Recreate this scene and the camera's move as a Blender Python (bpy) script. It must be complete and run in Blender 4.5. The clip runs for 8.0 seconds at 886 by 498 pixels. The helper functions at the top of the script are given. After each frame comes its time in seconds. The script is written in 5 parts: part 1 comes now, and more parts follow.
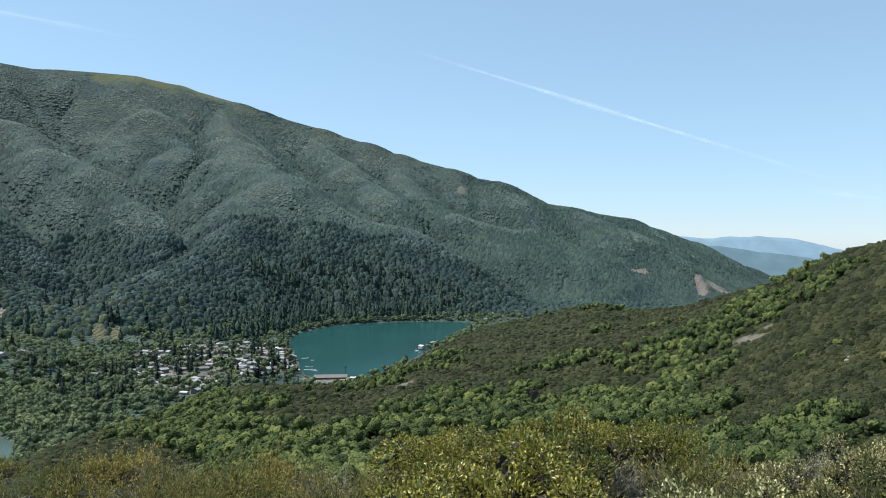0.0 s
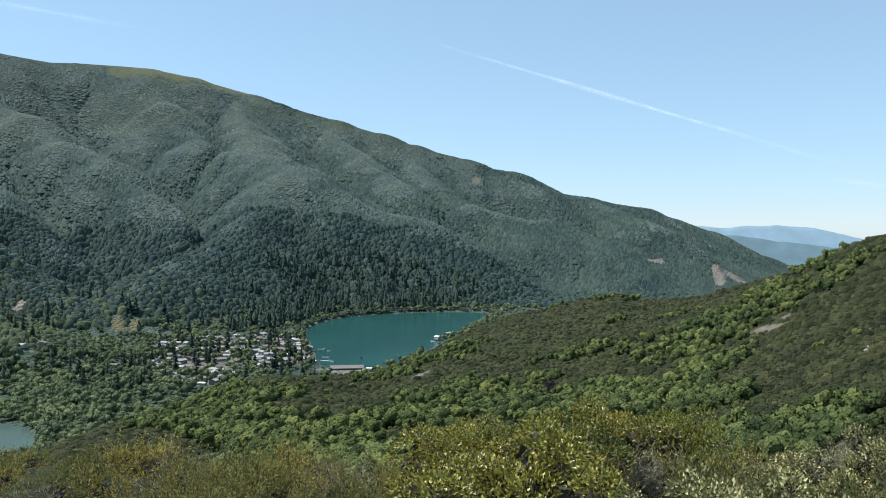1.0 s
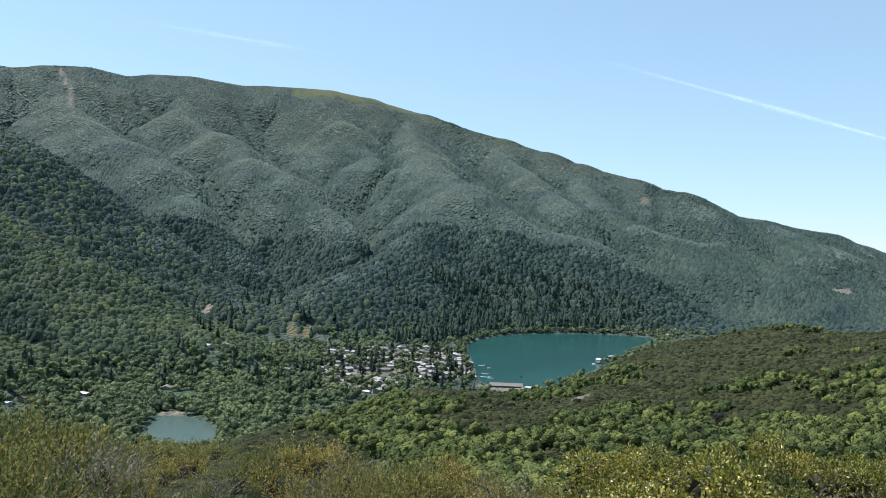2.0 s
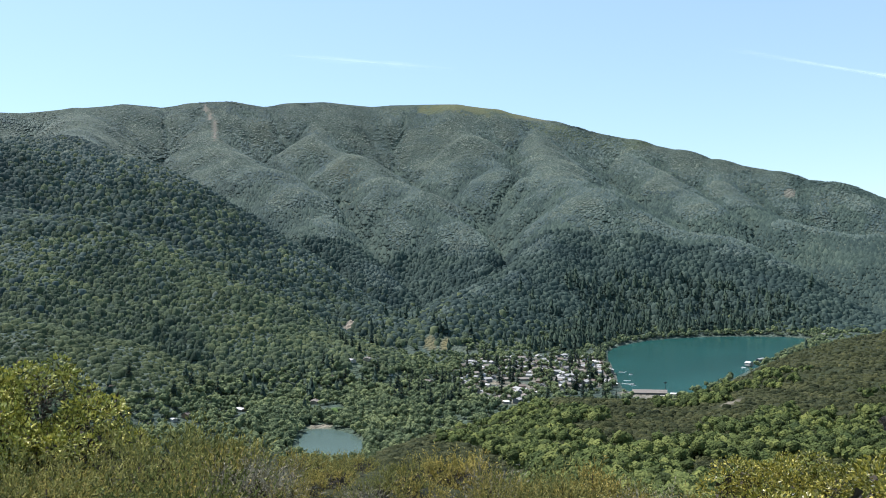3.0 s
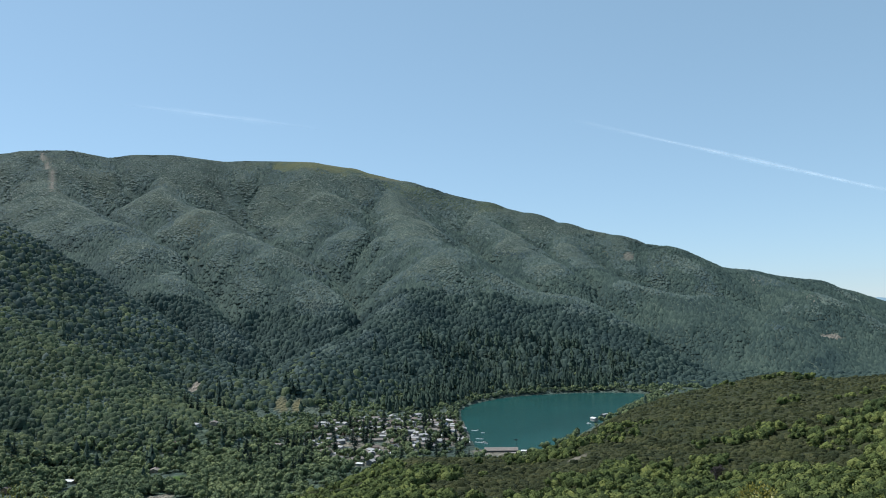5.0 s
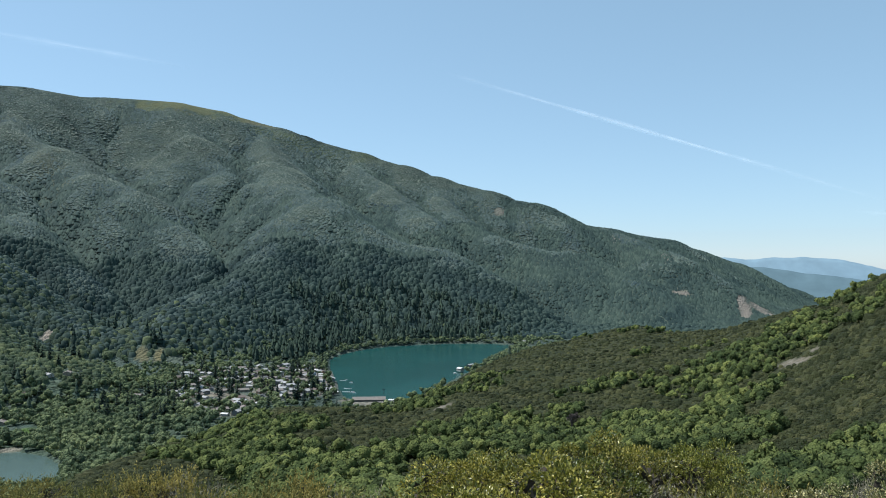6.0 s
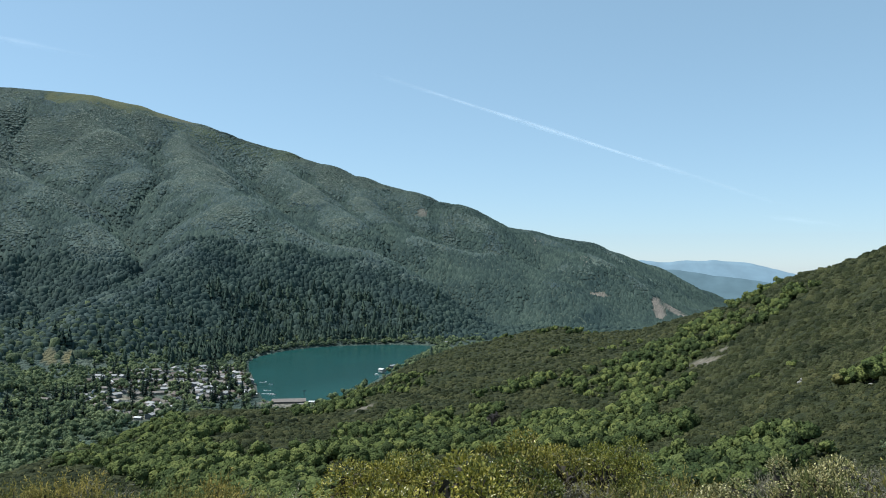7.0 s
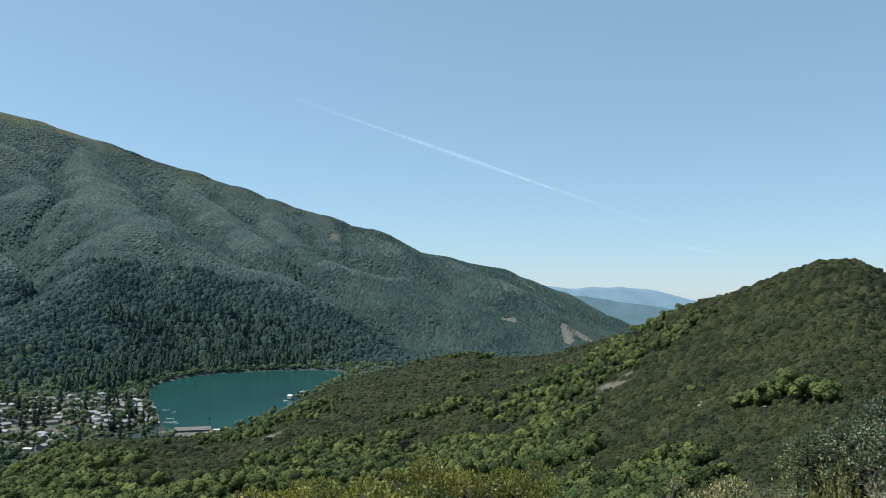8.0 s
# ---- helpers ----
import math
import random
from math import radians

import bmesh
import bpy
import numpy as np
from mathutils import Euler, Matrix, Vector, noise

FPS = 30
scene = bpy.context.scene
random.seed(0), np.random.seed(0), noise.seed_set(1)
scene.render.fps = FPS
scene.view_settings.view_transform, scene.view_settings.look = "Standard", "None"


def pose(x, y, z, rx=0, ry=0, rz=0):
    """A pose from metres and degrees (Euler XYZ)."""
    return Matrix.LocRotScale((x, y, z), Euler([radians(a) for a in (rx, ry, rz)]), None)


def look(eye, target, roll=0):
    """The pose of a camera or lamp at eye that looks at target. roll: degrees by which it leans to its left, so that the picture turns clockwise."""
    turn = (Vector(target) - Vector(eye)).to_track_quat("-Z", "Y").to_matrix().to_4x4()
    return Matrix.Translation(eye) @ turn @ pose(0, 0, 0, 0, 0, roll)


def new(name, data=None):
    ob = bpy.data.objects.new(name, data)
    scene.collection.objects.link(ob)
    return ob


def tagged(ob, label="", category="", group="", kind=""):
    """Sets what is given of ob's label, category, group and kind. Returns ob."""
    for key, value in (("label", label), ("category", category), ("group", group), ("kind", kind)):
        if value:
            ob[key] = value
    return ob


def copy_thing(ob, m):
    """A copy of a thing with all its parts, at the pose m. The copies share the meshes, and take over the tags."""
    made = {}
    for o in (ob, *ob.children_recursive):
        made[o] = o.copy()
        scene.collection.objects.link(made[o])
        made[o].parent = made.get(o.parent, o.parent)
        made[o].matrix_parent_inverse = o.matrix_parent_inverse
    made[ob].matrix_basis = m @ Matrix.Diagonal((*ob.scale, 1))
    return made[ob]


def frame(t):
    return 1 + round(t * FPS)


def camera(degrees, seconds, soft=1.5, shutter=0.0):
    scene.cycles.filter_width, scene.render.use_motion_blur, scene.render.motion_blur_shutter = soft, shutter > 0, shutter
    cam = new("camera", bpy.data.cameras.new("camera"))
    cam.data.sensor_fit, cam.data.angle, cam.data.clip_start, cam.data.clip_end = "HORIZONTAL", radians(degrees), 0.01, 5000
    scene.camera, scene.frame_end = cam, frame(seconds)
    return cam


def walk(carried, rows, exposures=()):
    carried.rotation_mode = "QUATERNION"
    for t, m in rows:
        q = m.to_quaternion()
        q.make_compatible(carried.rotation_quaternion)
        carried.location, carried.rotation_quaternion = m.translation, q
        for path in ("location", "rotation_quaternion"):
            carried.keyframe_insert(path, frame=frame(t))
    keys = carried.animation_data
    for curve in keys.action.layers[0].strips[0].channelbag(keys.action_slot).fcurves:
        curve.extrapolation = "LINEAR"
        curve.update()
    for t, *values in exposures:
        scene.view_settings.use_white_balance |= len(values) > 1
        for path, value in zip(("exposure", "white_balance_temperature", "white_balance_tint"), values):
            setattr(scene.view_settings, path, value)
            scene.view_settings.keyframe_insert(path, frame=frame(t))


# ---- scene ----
cam = camera(57.95, 8.0, soft=0.95)

# ---- the camera: a person turning on a hilltop trail, lens 170 m above the lake ----
EYE = 170.0
PATH = [  # seconds, sideways shift of the person's stance, yaw, pitch, roll
    (0.0, 0.00, 0.00, 0.00, 0.00), (0.5, -0.02, 0.85, -0.05, 0.66), (1.0, -0.03, 1.10, -0.66, 0.25),
    (1.5, -0.06, 5.36, 1.03, 0.08), (1.7, -0.09, 8.70, 0.92, -1.09),
    (2.8, -0.06, 19.98, 0.70, 1.26), (3.0, -0.05, 22.24, 1.19, 1.31), (3.5, -0.03, 27.51, 6.40, 0.72),
    (4.0, 0.00, 26.26, 9.63, -0.81), (4.5, 0.02, 21.29, 8.99, -0.05), (5.0, 0.05, 11.89, 5.16, 1.32),
    (5.2, 0.06, 8.45, 3.86, 1.08), (6.3, 0.10, 1.34, 1.46, 0.02), (6.5, 0.11, -0.02, 1.70, -0.05),
    (7.0, 0.13, -2.81, 1.64, -0.19), (7.5, 0.15, -5.13, 2.36, -0.50), (8.0, 0.17, -9.08, 3.47, -0.56)]
walk(cam, [(t, pose(x, 0, EYE, 90 + p, r, y)) for t, x, y, p, r in PATH],
     exposures=[(0.0, 0.76, 5900, 13), (1.5, 0.83, 5920, 14), (3.0, 1.08, 6020, 16), (3.5, 1.02, 5960, 14), (4.0, 0.86, 5900, 13), (4.5, 0.64, 5840, 12), (5.0, 0.55, 5840, 12), (6.5, 0.66, 5850, 11), (8.0, 0.50, 5780, 9)])

# ---- daylight: high late-morning sun over the valley ----
SUN_AZ, SUN_EL = 76.0, 59.0      # degrees to the left of straight ahead, and up
world = bpy.data.worlds.new("sky")
scene.world = world
world.use_nodes = True
wn = world.node_tree.nodes
sky = wn.new("ShaderNodeTexSky")
sky.sky_type, sky.sun_disc = "NISHITA", False
sky.sun_elevation, sky.sun_rotation = radians(SUN_EL), radians(-SUN_AZ)
sky.altitude, sky.air_density, sky.dust_density, sky.ozone_density = 900, 1.0, 0.35, 3.2
haze = wn.new("ShaderNodeHueSaturation")
haze.inputs["Hue"].default_value, haze.inputs["Saturation"].default_value = 0.485, 0.82
veil = wn.new("ShaderNodeMix")          # the thin even veil of a humid morning over the clear sky
veil.data_type = "RGBA"
veil.inputs[0].default_value, veil.inputs[7].default_value = 0.46, (1.95, 3.0, 3.38, 1)
world.node_tree.links.new(sky.outputs[0], haze.inputs["Color"])
world.node_tree.links.new(haze.outputs[0], veil.inputs[6])
world.node_tree.links.new(veil.outputs[2], wn["Background"].inputs[0])
wn["Background"].inputs[1].default_value = 0.106
sun_data = bpy.data.lights.new("sun", "SUN")
sun_data.energy, sun_data.angle, sun_data.color = 3.5, radians(0.53), (1.0, 0.95, 0.86)
sun = new("sun", sun_data)
sa, se = radians(SUN_AZ), radians(SUN_EL)
sun.matrix_world = look((-math.sin(sa) * math.cos(se) * 2000, math.cos(sa) * math.cos(se) * 2000, 2000 * math.sin(se) + 200), (0, 0, 200))


# ---- materials ----
def material(name, rough=0.8, spec=0.3):
    m = bpy.data.materials.new(name)
    m.use_nodes = True
    b = m.node_tree.nodes["Principled BSDF"]
    b.inputs["Roughness"].default_value = rough
    b.inputs["Specular IOR Level"].default_value = spec
    return m, m.node_tree, b


def node(tree, kind, **values):
    n = tree.nodes.new(kind)
    for key, value in values.items():
        n.inputs[key].default_value = value
    return n


def noise_of(tree, scale, detail=3.0, rough=0.6):
    g = tree.nodes.new("ShaderNodeNewGeometry")
    n = node(tree, "ShaderNodeTexNoise", Scale=scale, Detail=detail, Roughness=rough)
    tree.links.new(g.outputs["Position"], n.inputs["Vector"])
    return n.outputs["Fac"]


def ramp(tree, fac, stops):
    r = tree.nodes.new("ShaderNodeValToRGB")
    e = r.color_ramp.elements
    while len(e) < len(stops):
        e.new(0.5)
    for el, (p, c) in zip(e, stops):
        el.position, el.color = p, (*c, 1)
    tree.links.new(fac, r.inputs[0])
    return r.outputs[0]


def mix(tree, fac, a, b, mode="MIX"):
    n = tree.nodes.new("ShaderNodeMix")
    n.data_type, n.blend_type = "RGBA", mode
    for sock, v in ((n.inputs[0], fac), (n.inputs[6], a), (n.inputs[7], b)):
        if hasattr(v, "links"):
            tree.links.new(v, sock)
        elif isinstance(v, tuple):
            sock.default_value = (*v, 1)
        else:
            sock.default_value = v
    return n.outputs[2]


def bump(tree, b, height, strength, distance):
    n = node(tree, "ShaderNodeBump", Strength=strength, Distance=distance)
    tree.links.new(height, n.inputs["Height"])
    tree.links.new(n.outputs[0], b.inputs["Normal"])


def foliage(name, dark, mid, light, grain, bump_d, patch=60.0, rough=0.75, through_leaf=0.0, spec=0.2, contrast=1.0, own=None, clump=0.0):
    """Leaves: each clump or leaf its own tone, stands drift in tone over many metres, fine grain inside."""
    m, t, b = material(name, rough, spec)
    g = t.nodes.new("ShaderNodeNewGeometry")
    each = ramp(t, g.outputs["Random Per Island"], [(0.0, dark), (0.5, mid), (1.0, light)])
    stand = ramp(t, noise_of(t, 1.0 / patch, 4.0), [(0.3, (0.60, 0.66, 0.66)), (0.7, (1.30, 1.22, 1.0))])
    fine = noise_of(t, 1.0 / grain, 4.0, 0.7)
    lo, hi = 1 - 0.44 * contrast, 1 + 0.34 * contrast
    tone = ramp(t, fine, [(0.3, (lo, lo, lo)), (0.7, (hi, hi * 0.98, hi * 0.92))])
    c = mix(t, 1.0, each, stand, "MULTIPLY")
    c = mix(t, 1.0, c, tone, "MULTIPLY")
    if own:
        info = t.nodes.new("ShaderNodeObjectInfo")
        c = mix(t, 1.0, c, ramp(t, info.outputs["Random"], own), "MULTIPLY")
    t.links.new(c, b.inputs["Base Color"])
    if bump_d:
        bump(t, b, fine, 0.9, bump_d)
    if clump:
        cells = node(t, "ShaderNodeTexVoronoi", Scale=1.0 / clump, Randomness=1.0)
        t.links.new(g.outputs["Position"], cells.inputs["Vector"])
        lumps = node(t, "ShaderNodeBump", Strength=1.0, Distance=clump * 0.8)
        lumps.invert = True
        t.links.new(cells.outputs["Distance"], lumps.inputs["Height"])
        t.links.new(b.inputs["Normal"].links[0].from_socket, lumps.inputs["Normal"])
        t.links.new(lumps.outputs[0], b.inputs["Normal"])
    if through_leaf:
        tr = t.nodes.new("ShaderNodeBsdfTranslucent")
        t.links.new(c, tr.inputs["Color"])
        ms = node(t, "ShaderNodeMixShader", Fac=through_leaf)
        t.links.new(b.outputs[0], ms.inputs[1])
        t.links.new(tr.outputs[0], ms.inputs[2])
        t.links.new(ms.outputs[0], t.nodes["Material Output"].inputs["Surface"])
    return m


def plain(name, colour, rough=0.7, grain=0.5, spread=0.25, spec=0.3, metal=0.0, bump_d=0.0):
    m, t, b = material(name, rough, spec)
    lo = tuple(c * (1 - spread) for c in colour)
    hi = tuple(min(1, c * (1 + spread)) for c in colour)
    fac = noise_of(t, 1.0 / grain, 4.0)
    big = ramp(t, noise_of(t, 0.12 / grain, 2.0), [(0.3, (0.85, 0.85, 0.85)), (0.7, (1.1, 1.1, 1.1))])
    t.links.new(mix(t, 1.0, ramp(t, fac, [(0.3, lo), (0.7, hi)]), big, "MULTIPLY"), b.inputs["Base Color"])
    b.inputs["Metallic"].default_value = metal
    if bump_d:
        bump(t, b, fac, 0.6, bump_d)
    return m


# blue distance haze is mixed into the FAR, RIB and DARKWOOD leaf colours
MAT_FAR = foliage("hazed_chaparral", (0.052, 0.078, 0.085), (0.069, 0.100, 0.107), (0.093, 0.124, 0.124), 4.0, 0.35, 220.0, contrast=0.5, spec=0.05)
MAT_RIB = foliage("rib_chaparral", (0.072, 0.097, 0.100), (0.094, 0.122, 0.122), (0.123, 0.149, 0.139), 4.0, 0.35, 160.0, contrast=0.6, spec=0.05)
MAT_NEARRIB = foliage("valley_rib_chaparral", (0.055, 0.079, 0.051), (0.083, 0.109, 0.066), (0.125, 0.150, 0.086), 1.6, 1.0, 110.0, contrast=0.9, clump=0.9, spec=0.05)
MAT_DARKWOOD = foliage("hazed_gully_oaks", (0.030, 0.050, 0.051), (0.042, 0.066, 0.067), (0.062, 0.091, 0.086), 4.0, 0.35, 160.0, contrast=0.5, spec=0.05)
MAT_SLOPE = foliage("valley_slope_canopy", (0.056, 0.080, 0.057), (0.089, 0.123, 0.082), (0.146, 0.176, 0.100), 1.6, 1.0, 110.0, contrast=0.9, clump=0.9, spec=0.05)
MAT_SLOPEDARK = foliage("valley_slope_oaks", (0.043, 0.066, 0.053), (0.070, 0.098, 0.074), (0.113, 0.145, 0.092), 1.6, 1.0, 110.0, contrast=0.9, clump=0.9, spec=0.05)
MAT_CONIFER = foliage("conifer_needles", (0.028, 0.047, 0.043), (0.039, 0.063, 0.056), (0.058, 0.086, 0.068), 2.0, 1.2, 120.0, spec=0.05)
MAT_VALLEY = foliage("valley_broadleaf", (0.076, 0.106, 0.066), (0.140, 0.184, 0.108), (0.225, 0.272, 0.150), 1.3, 1.0, 90.0, through_leaf=0.15, contrast=1.0, clump=1.5, spec=0.05)
MAT_OAK = foliage("scrub_oak", (0.044, 0.062, 0.027), (0.092, 0.124, 0.047), (0.176, 0.205, 0.074), 0.4, 0.35, 45.0, through_leaf=0.06, contrast=1.3, clump=0.7, spec=0.05)
MAT_BRUSH = foliage("low_brush", (0.026, 0.033, 0.017), (0.047, 0.056, 0.028), (0.082, 0.088, 0.047), 0.5, 0.4, 25.0, clump=0.55, spec=0.05)
OWN = [(0.0, (0.46, 0.58, 0.54)), (0.35, (0.82, 0.88, 0.82)), (0.7, (1.12, 1.06, 0.94)), (0.9, (1.16, 1.06, 0.90)), (1.0, (0.95, 0.82, 0.68))]      # each shrub its own cast, a few turning brown
MAT_CHAMISE = foliage("chamise_sprigs", (0.090, 0.090, 0.030), (0.255, 0.240, 0.080), (0.520, 0.455, 0.185), 0.05, 0.0, 4.0, 0.7, 0.35, own=OWN)
MAT_GREYTWIG = foliage("grey_twigs", (0.150, 0.138, 0.105), (0.260, 0.240, 0.195), (0.400, 0.370, 0.310), 0.05, 0.0, 4.0)
MAT_TOYON = foliage("yellow_green_leaves", (0.046, 0.056, 0.011), (0.232, 0.236, 0.038), (0.520, 0.465, 0.125), 0.04, 0.0, 3.0, 0.38, 0.2, 0.5, own=OWN)
MAT_MANZANITA = foliage("grey_green_leaves", (0.078, 0.086, 0.040), (0.240, 0.248, 0.122), (0.660, 0.640, 0.430), 0.03, 0.0, 3.0, 0.5, 0.15, 0.3, own=OWN)
MAT_BAYLEAF = foliage("sunlit_yellow_leaves", (0.080, 0.096, 0.020), (0.330, 0.345, 0.062), (0.680, 0.640, 0.205), 0.05, 0.0, 2.0, 0.5, 0.1, 0.35)
MAT_BARK = plain("bark", (0.075, 0.058, 0.045), 0.9, 0.05, 0.4)
# dark brown that puts shade into the gaps inside shrubs and crowns
MAT_INNER_SHADE = plain("inner_shade_brown", (0.060, 0.050, 0.036), 0.95, 0.05, 0.4)
MAT_DEADWOOD = plain("weathered_wood", (0.10, 0.085, 0.075), 0.9, 0.2, 0.3)


def ground_material():
    """Soil and litter under the brush; the cover attribute holds the plan of bare earth (R), dry grass (G), mown lawn (B) and far woodland (A)."""
    m, t, b = material("hillside_ground", 0.95, 0.1)
    a = t.nodes.new("ShaderNodeAttribute")
    a.attribute_name = "cover"
    sep = t.nodes.new("ShaderNodeSeparateColor")
    t.links.new(a.outputs["Color"], sep.inputs[0])
    fine = noise_of(t, 0.9, 6.0, 0.7)
    g = t.nodes.new("ShaderNodeNewGeometry")
    tall = node(t, "ShaderNodeTexVoronoi", Scale=0.15, Randomness=1.0)
    low = node(t, "ShaderNodeTexVoronoi", Scale=0.6, Randomness=1.0)
    for v in (tall, low):
        t.links.new(g.outputs["Position"], v.inputs["Vector"])
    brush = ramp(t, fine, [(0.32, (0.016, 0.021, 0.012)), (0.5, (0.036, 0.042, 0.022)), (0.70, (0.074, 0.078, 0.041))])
    # far woodland ground: haze blue is put into these colours too
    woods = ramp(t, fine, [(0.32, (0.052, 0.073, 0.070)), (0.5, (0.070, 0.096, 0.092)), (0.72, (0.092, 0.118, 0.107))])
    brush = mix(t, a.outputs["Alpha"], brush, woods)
    wide = ramp(t, noise_of(t, 0.012, 5.0), [(0.3, (0.70, 0.80, 0.78)), (0.7, (1.25, 1.15, 1.0))])
    c = mix(t, 1.0, brush, wide, "MULTIPLY")
    for v in (tall, low):
        each = t.nodes.new("ShaderNodeSeparateColor")
        t.links.new(v.outputs["Color"], each.inputs[0])
        c = mix(t, 1.0, c, ramp(t, each.outputs[0], [(0.0, (0.76, 0.76, 0.74)), (1.0, (1.26, 1.24, 1.17))]), "MULTIPLY")
    earth = ramp(t, noise_of(t, 0.35, 6.0, 0.7), [(0.3, (0.15, 0.125, 0.097)), (0.7, (0.37, 0.325, 0.265))])
    straw = ramp(t, noise_of(t, 0.25, 5.0), [(0.3, (0.12, 0.112, 0.055)), (0.7, (0.21, 0.18, 0.095))])
    lawn = ramp(t, noise_of(t, 0.3, 4.0), [(0.3, (0.055, 0.10, 0.025)), (0.7, (0.10, 0.15, 0.04))])
    c = mix(t, sep.outputs[0], c, earth)
    c = mix(t, sep.outputs[1], c, straw)
    c = mix(t, sep.outputs[2], c, lawn)
    t.links.new(c, b.inputs["Base Color"])
    n1 = node(t, "ShaderNodeBump", Strength=0.8, Distance=5.0)
    t.links.new(a.outputs["Alpha"], n1.inputs["Strength"])
    n1.invert = True
    n2 = node(t, "ShaderNodeBump", Strength=1.0, Distance=0.7)
    t.links.new(tall.outputs["Distance"], n1.inputs["Height"])
    lumpy = node(t, "ShaderNodeMath")
    lumpy.operation = "SUBTRACT"
    t.links.new(fine, lumpy.inputs[0])
    t.links.new(low.outputs["Distance"], lumpy.inputs[1])
    t.links.new(lumpy.outputs[0], n2.inputs["Height"])
    t.links.new(n1.outputs[0], n2.inputs["Normal"])
    t.links.new(n2.outputs[0], b.inputs["Normal"])
    return m


def water_material(name, colour):
    m, t, b = material(name, 0.2, 0.5)
    b.inputs["IOR"].default_value = 1.33
    t.links.new(ramp(t, noise_of(t, 0.006, 3.0), [(0.3, tuple(c * 0.85 for c in colour)), (0.7, tuple(c * 1.15 for c in colour))]), b.inputs["Base Color"])
    bump(t, b, noise_of(t, 0.7, 3.0), 0.35, 0.12)
    return m


MAT_GROUND = ground_material()
MAT_LAKE = water_material("lake_water", (0.011, 0.064, 0.058))
MAT_POND = water_material("pond_water", (0.075, 0.115, 0.10))


# ---- small tools ----
def direction(az):
    """Unit plan vector at az degrees to the left of straight ahead."""
    return np.stack([-np.sin(np.radians(az)), np.cos(np.radians(az))], -1)


def spot(az, el, dist):
    """World place seen from the trail at those angles and plan distance."""
    x, y = direction(az) * dist
    return (float(x), float(y), EYE + dist * math.tan(radians(el)))


def lattice(ix, iy, seed):
    n = (ix.astype(np.int64) * 374761393 + iy.astype(np.int64) * 668265263 + seed * 974711) & 0x7FFFFFFF
    n = ((n ^ (n >> 13)) * 1274126177) & 0x7FFFFFFF
    return ((n ^ (n >> 16)) & 0xFFFF) / 65535.0


def value_noise(x, y, size, seed=0, octaves=4):
    """Smooth noise from -1 to 1 on plan coordinates; size is the widest feature in metres."""
    total, amp, norm = np.zeros_like(x), 1.0, 0.0
    for o in range(octaves):
        u, v = x / size * 2 ** o, y / size * 2 ** o
        i, j = np.floor(u), np.floor(v)
        fu, fv = u - i, v - j
        fu, fv = fu * fu * (3 - 2 * fu), fv * fv * (3 - 2 * fv)
        s = seed + 17 * o
        a, b_ = lattice(i, j, s), lattice(i + 1, j, s)
        c, d = lattice(i, j + 1, s), lattice(i + 1, j + 1, s)
        total += amp * ((a * (1 - fu) + b_ * fu) * (1 - fv) + (c * (1 - fu) + d * fu) * fv - 0.5) * 2
        norm += amp
        amp *= 0.5
    return total / norm


def inside(x, y, poly):
    """Signed plan distance to a closed outline: below zero inside."""
    best, odd = np.full(x.shape, 1e9), np.zeros(x.shape, bool)
    for (ax, ay), (bx, by) in zip(poly, poly[1:] + poly[:1]):
        dx, dy = bx - ax, by - ay
        s = np.clip(((x - ax) * dx + (y - ay) * dy) / (dx * dx + dy * dy), 0, 1)
        best = np.minimum(best, np.hypot(x - ax - s * dx, y - ay - s * dy))
        cross = (ay > y) != (by > y)
        odd ^= cross & (x < (bx - ax) * (y - ay) / (by - ay + 1e-12) + ax)
    return np.where(odd, -best, best)


def outline(pairs):
    """A plan outline from (azimuth, distance) corners, rounded once."""
    p = [direction(a) * d for a, d in pairs]
    out = []
    for k in range(len(p)):
        q = p[(k + 1) % len(p)]
        out += [tuple(p[k] * 0.75 + q * 0.25), tuple(p[k] * 0.25 + q * 0.75)]
    return out


# ---- the plan of the land ----
LAKE = outline([(10.85, 1560), (10.75, 1400), (10.35, 1240), (9.9, 1095), (8.9, 1062), (6.3, 1036), (3.7, 1125), (0.9, 1355), (-1.6, 1640), (-2.9, 1815), (-0.7, 1884), (3.4, 1872), (7.6, 1794), (9.95, 1662)])
POND = outline([(32.5, 850), (31.2, 872), (29.0, 835), (27.9, 775), (28.4, 715), (31.2, 695), (32.9, 750)])
VILLAGE = outline([(9.7, 1100), (10.1, 1390), (13.0, 1440), (17.0, 1450), (21.8, 1400), (22.2, 1150), (19.6, 960), (17.0, 945), (15.5, 1050), (12.0, 1080)])

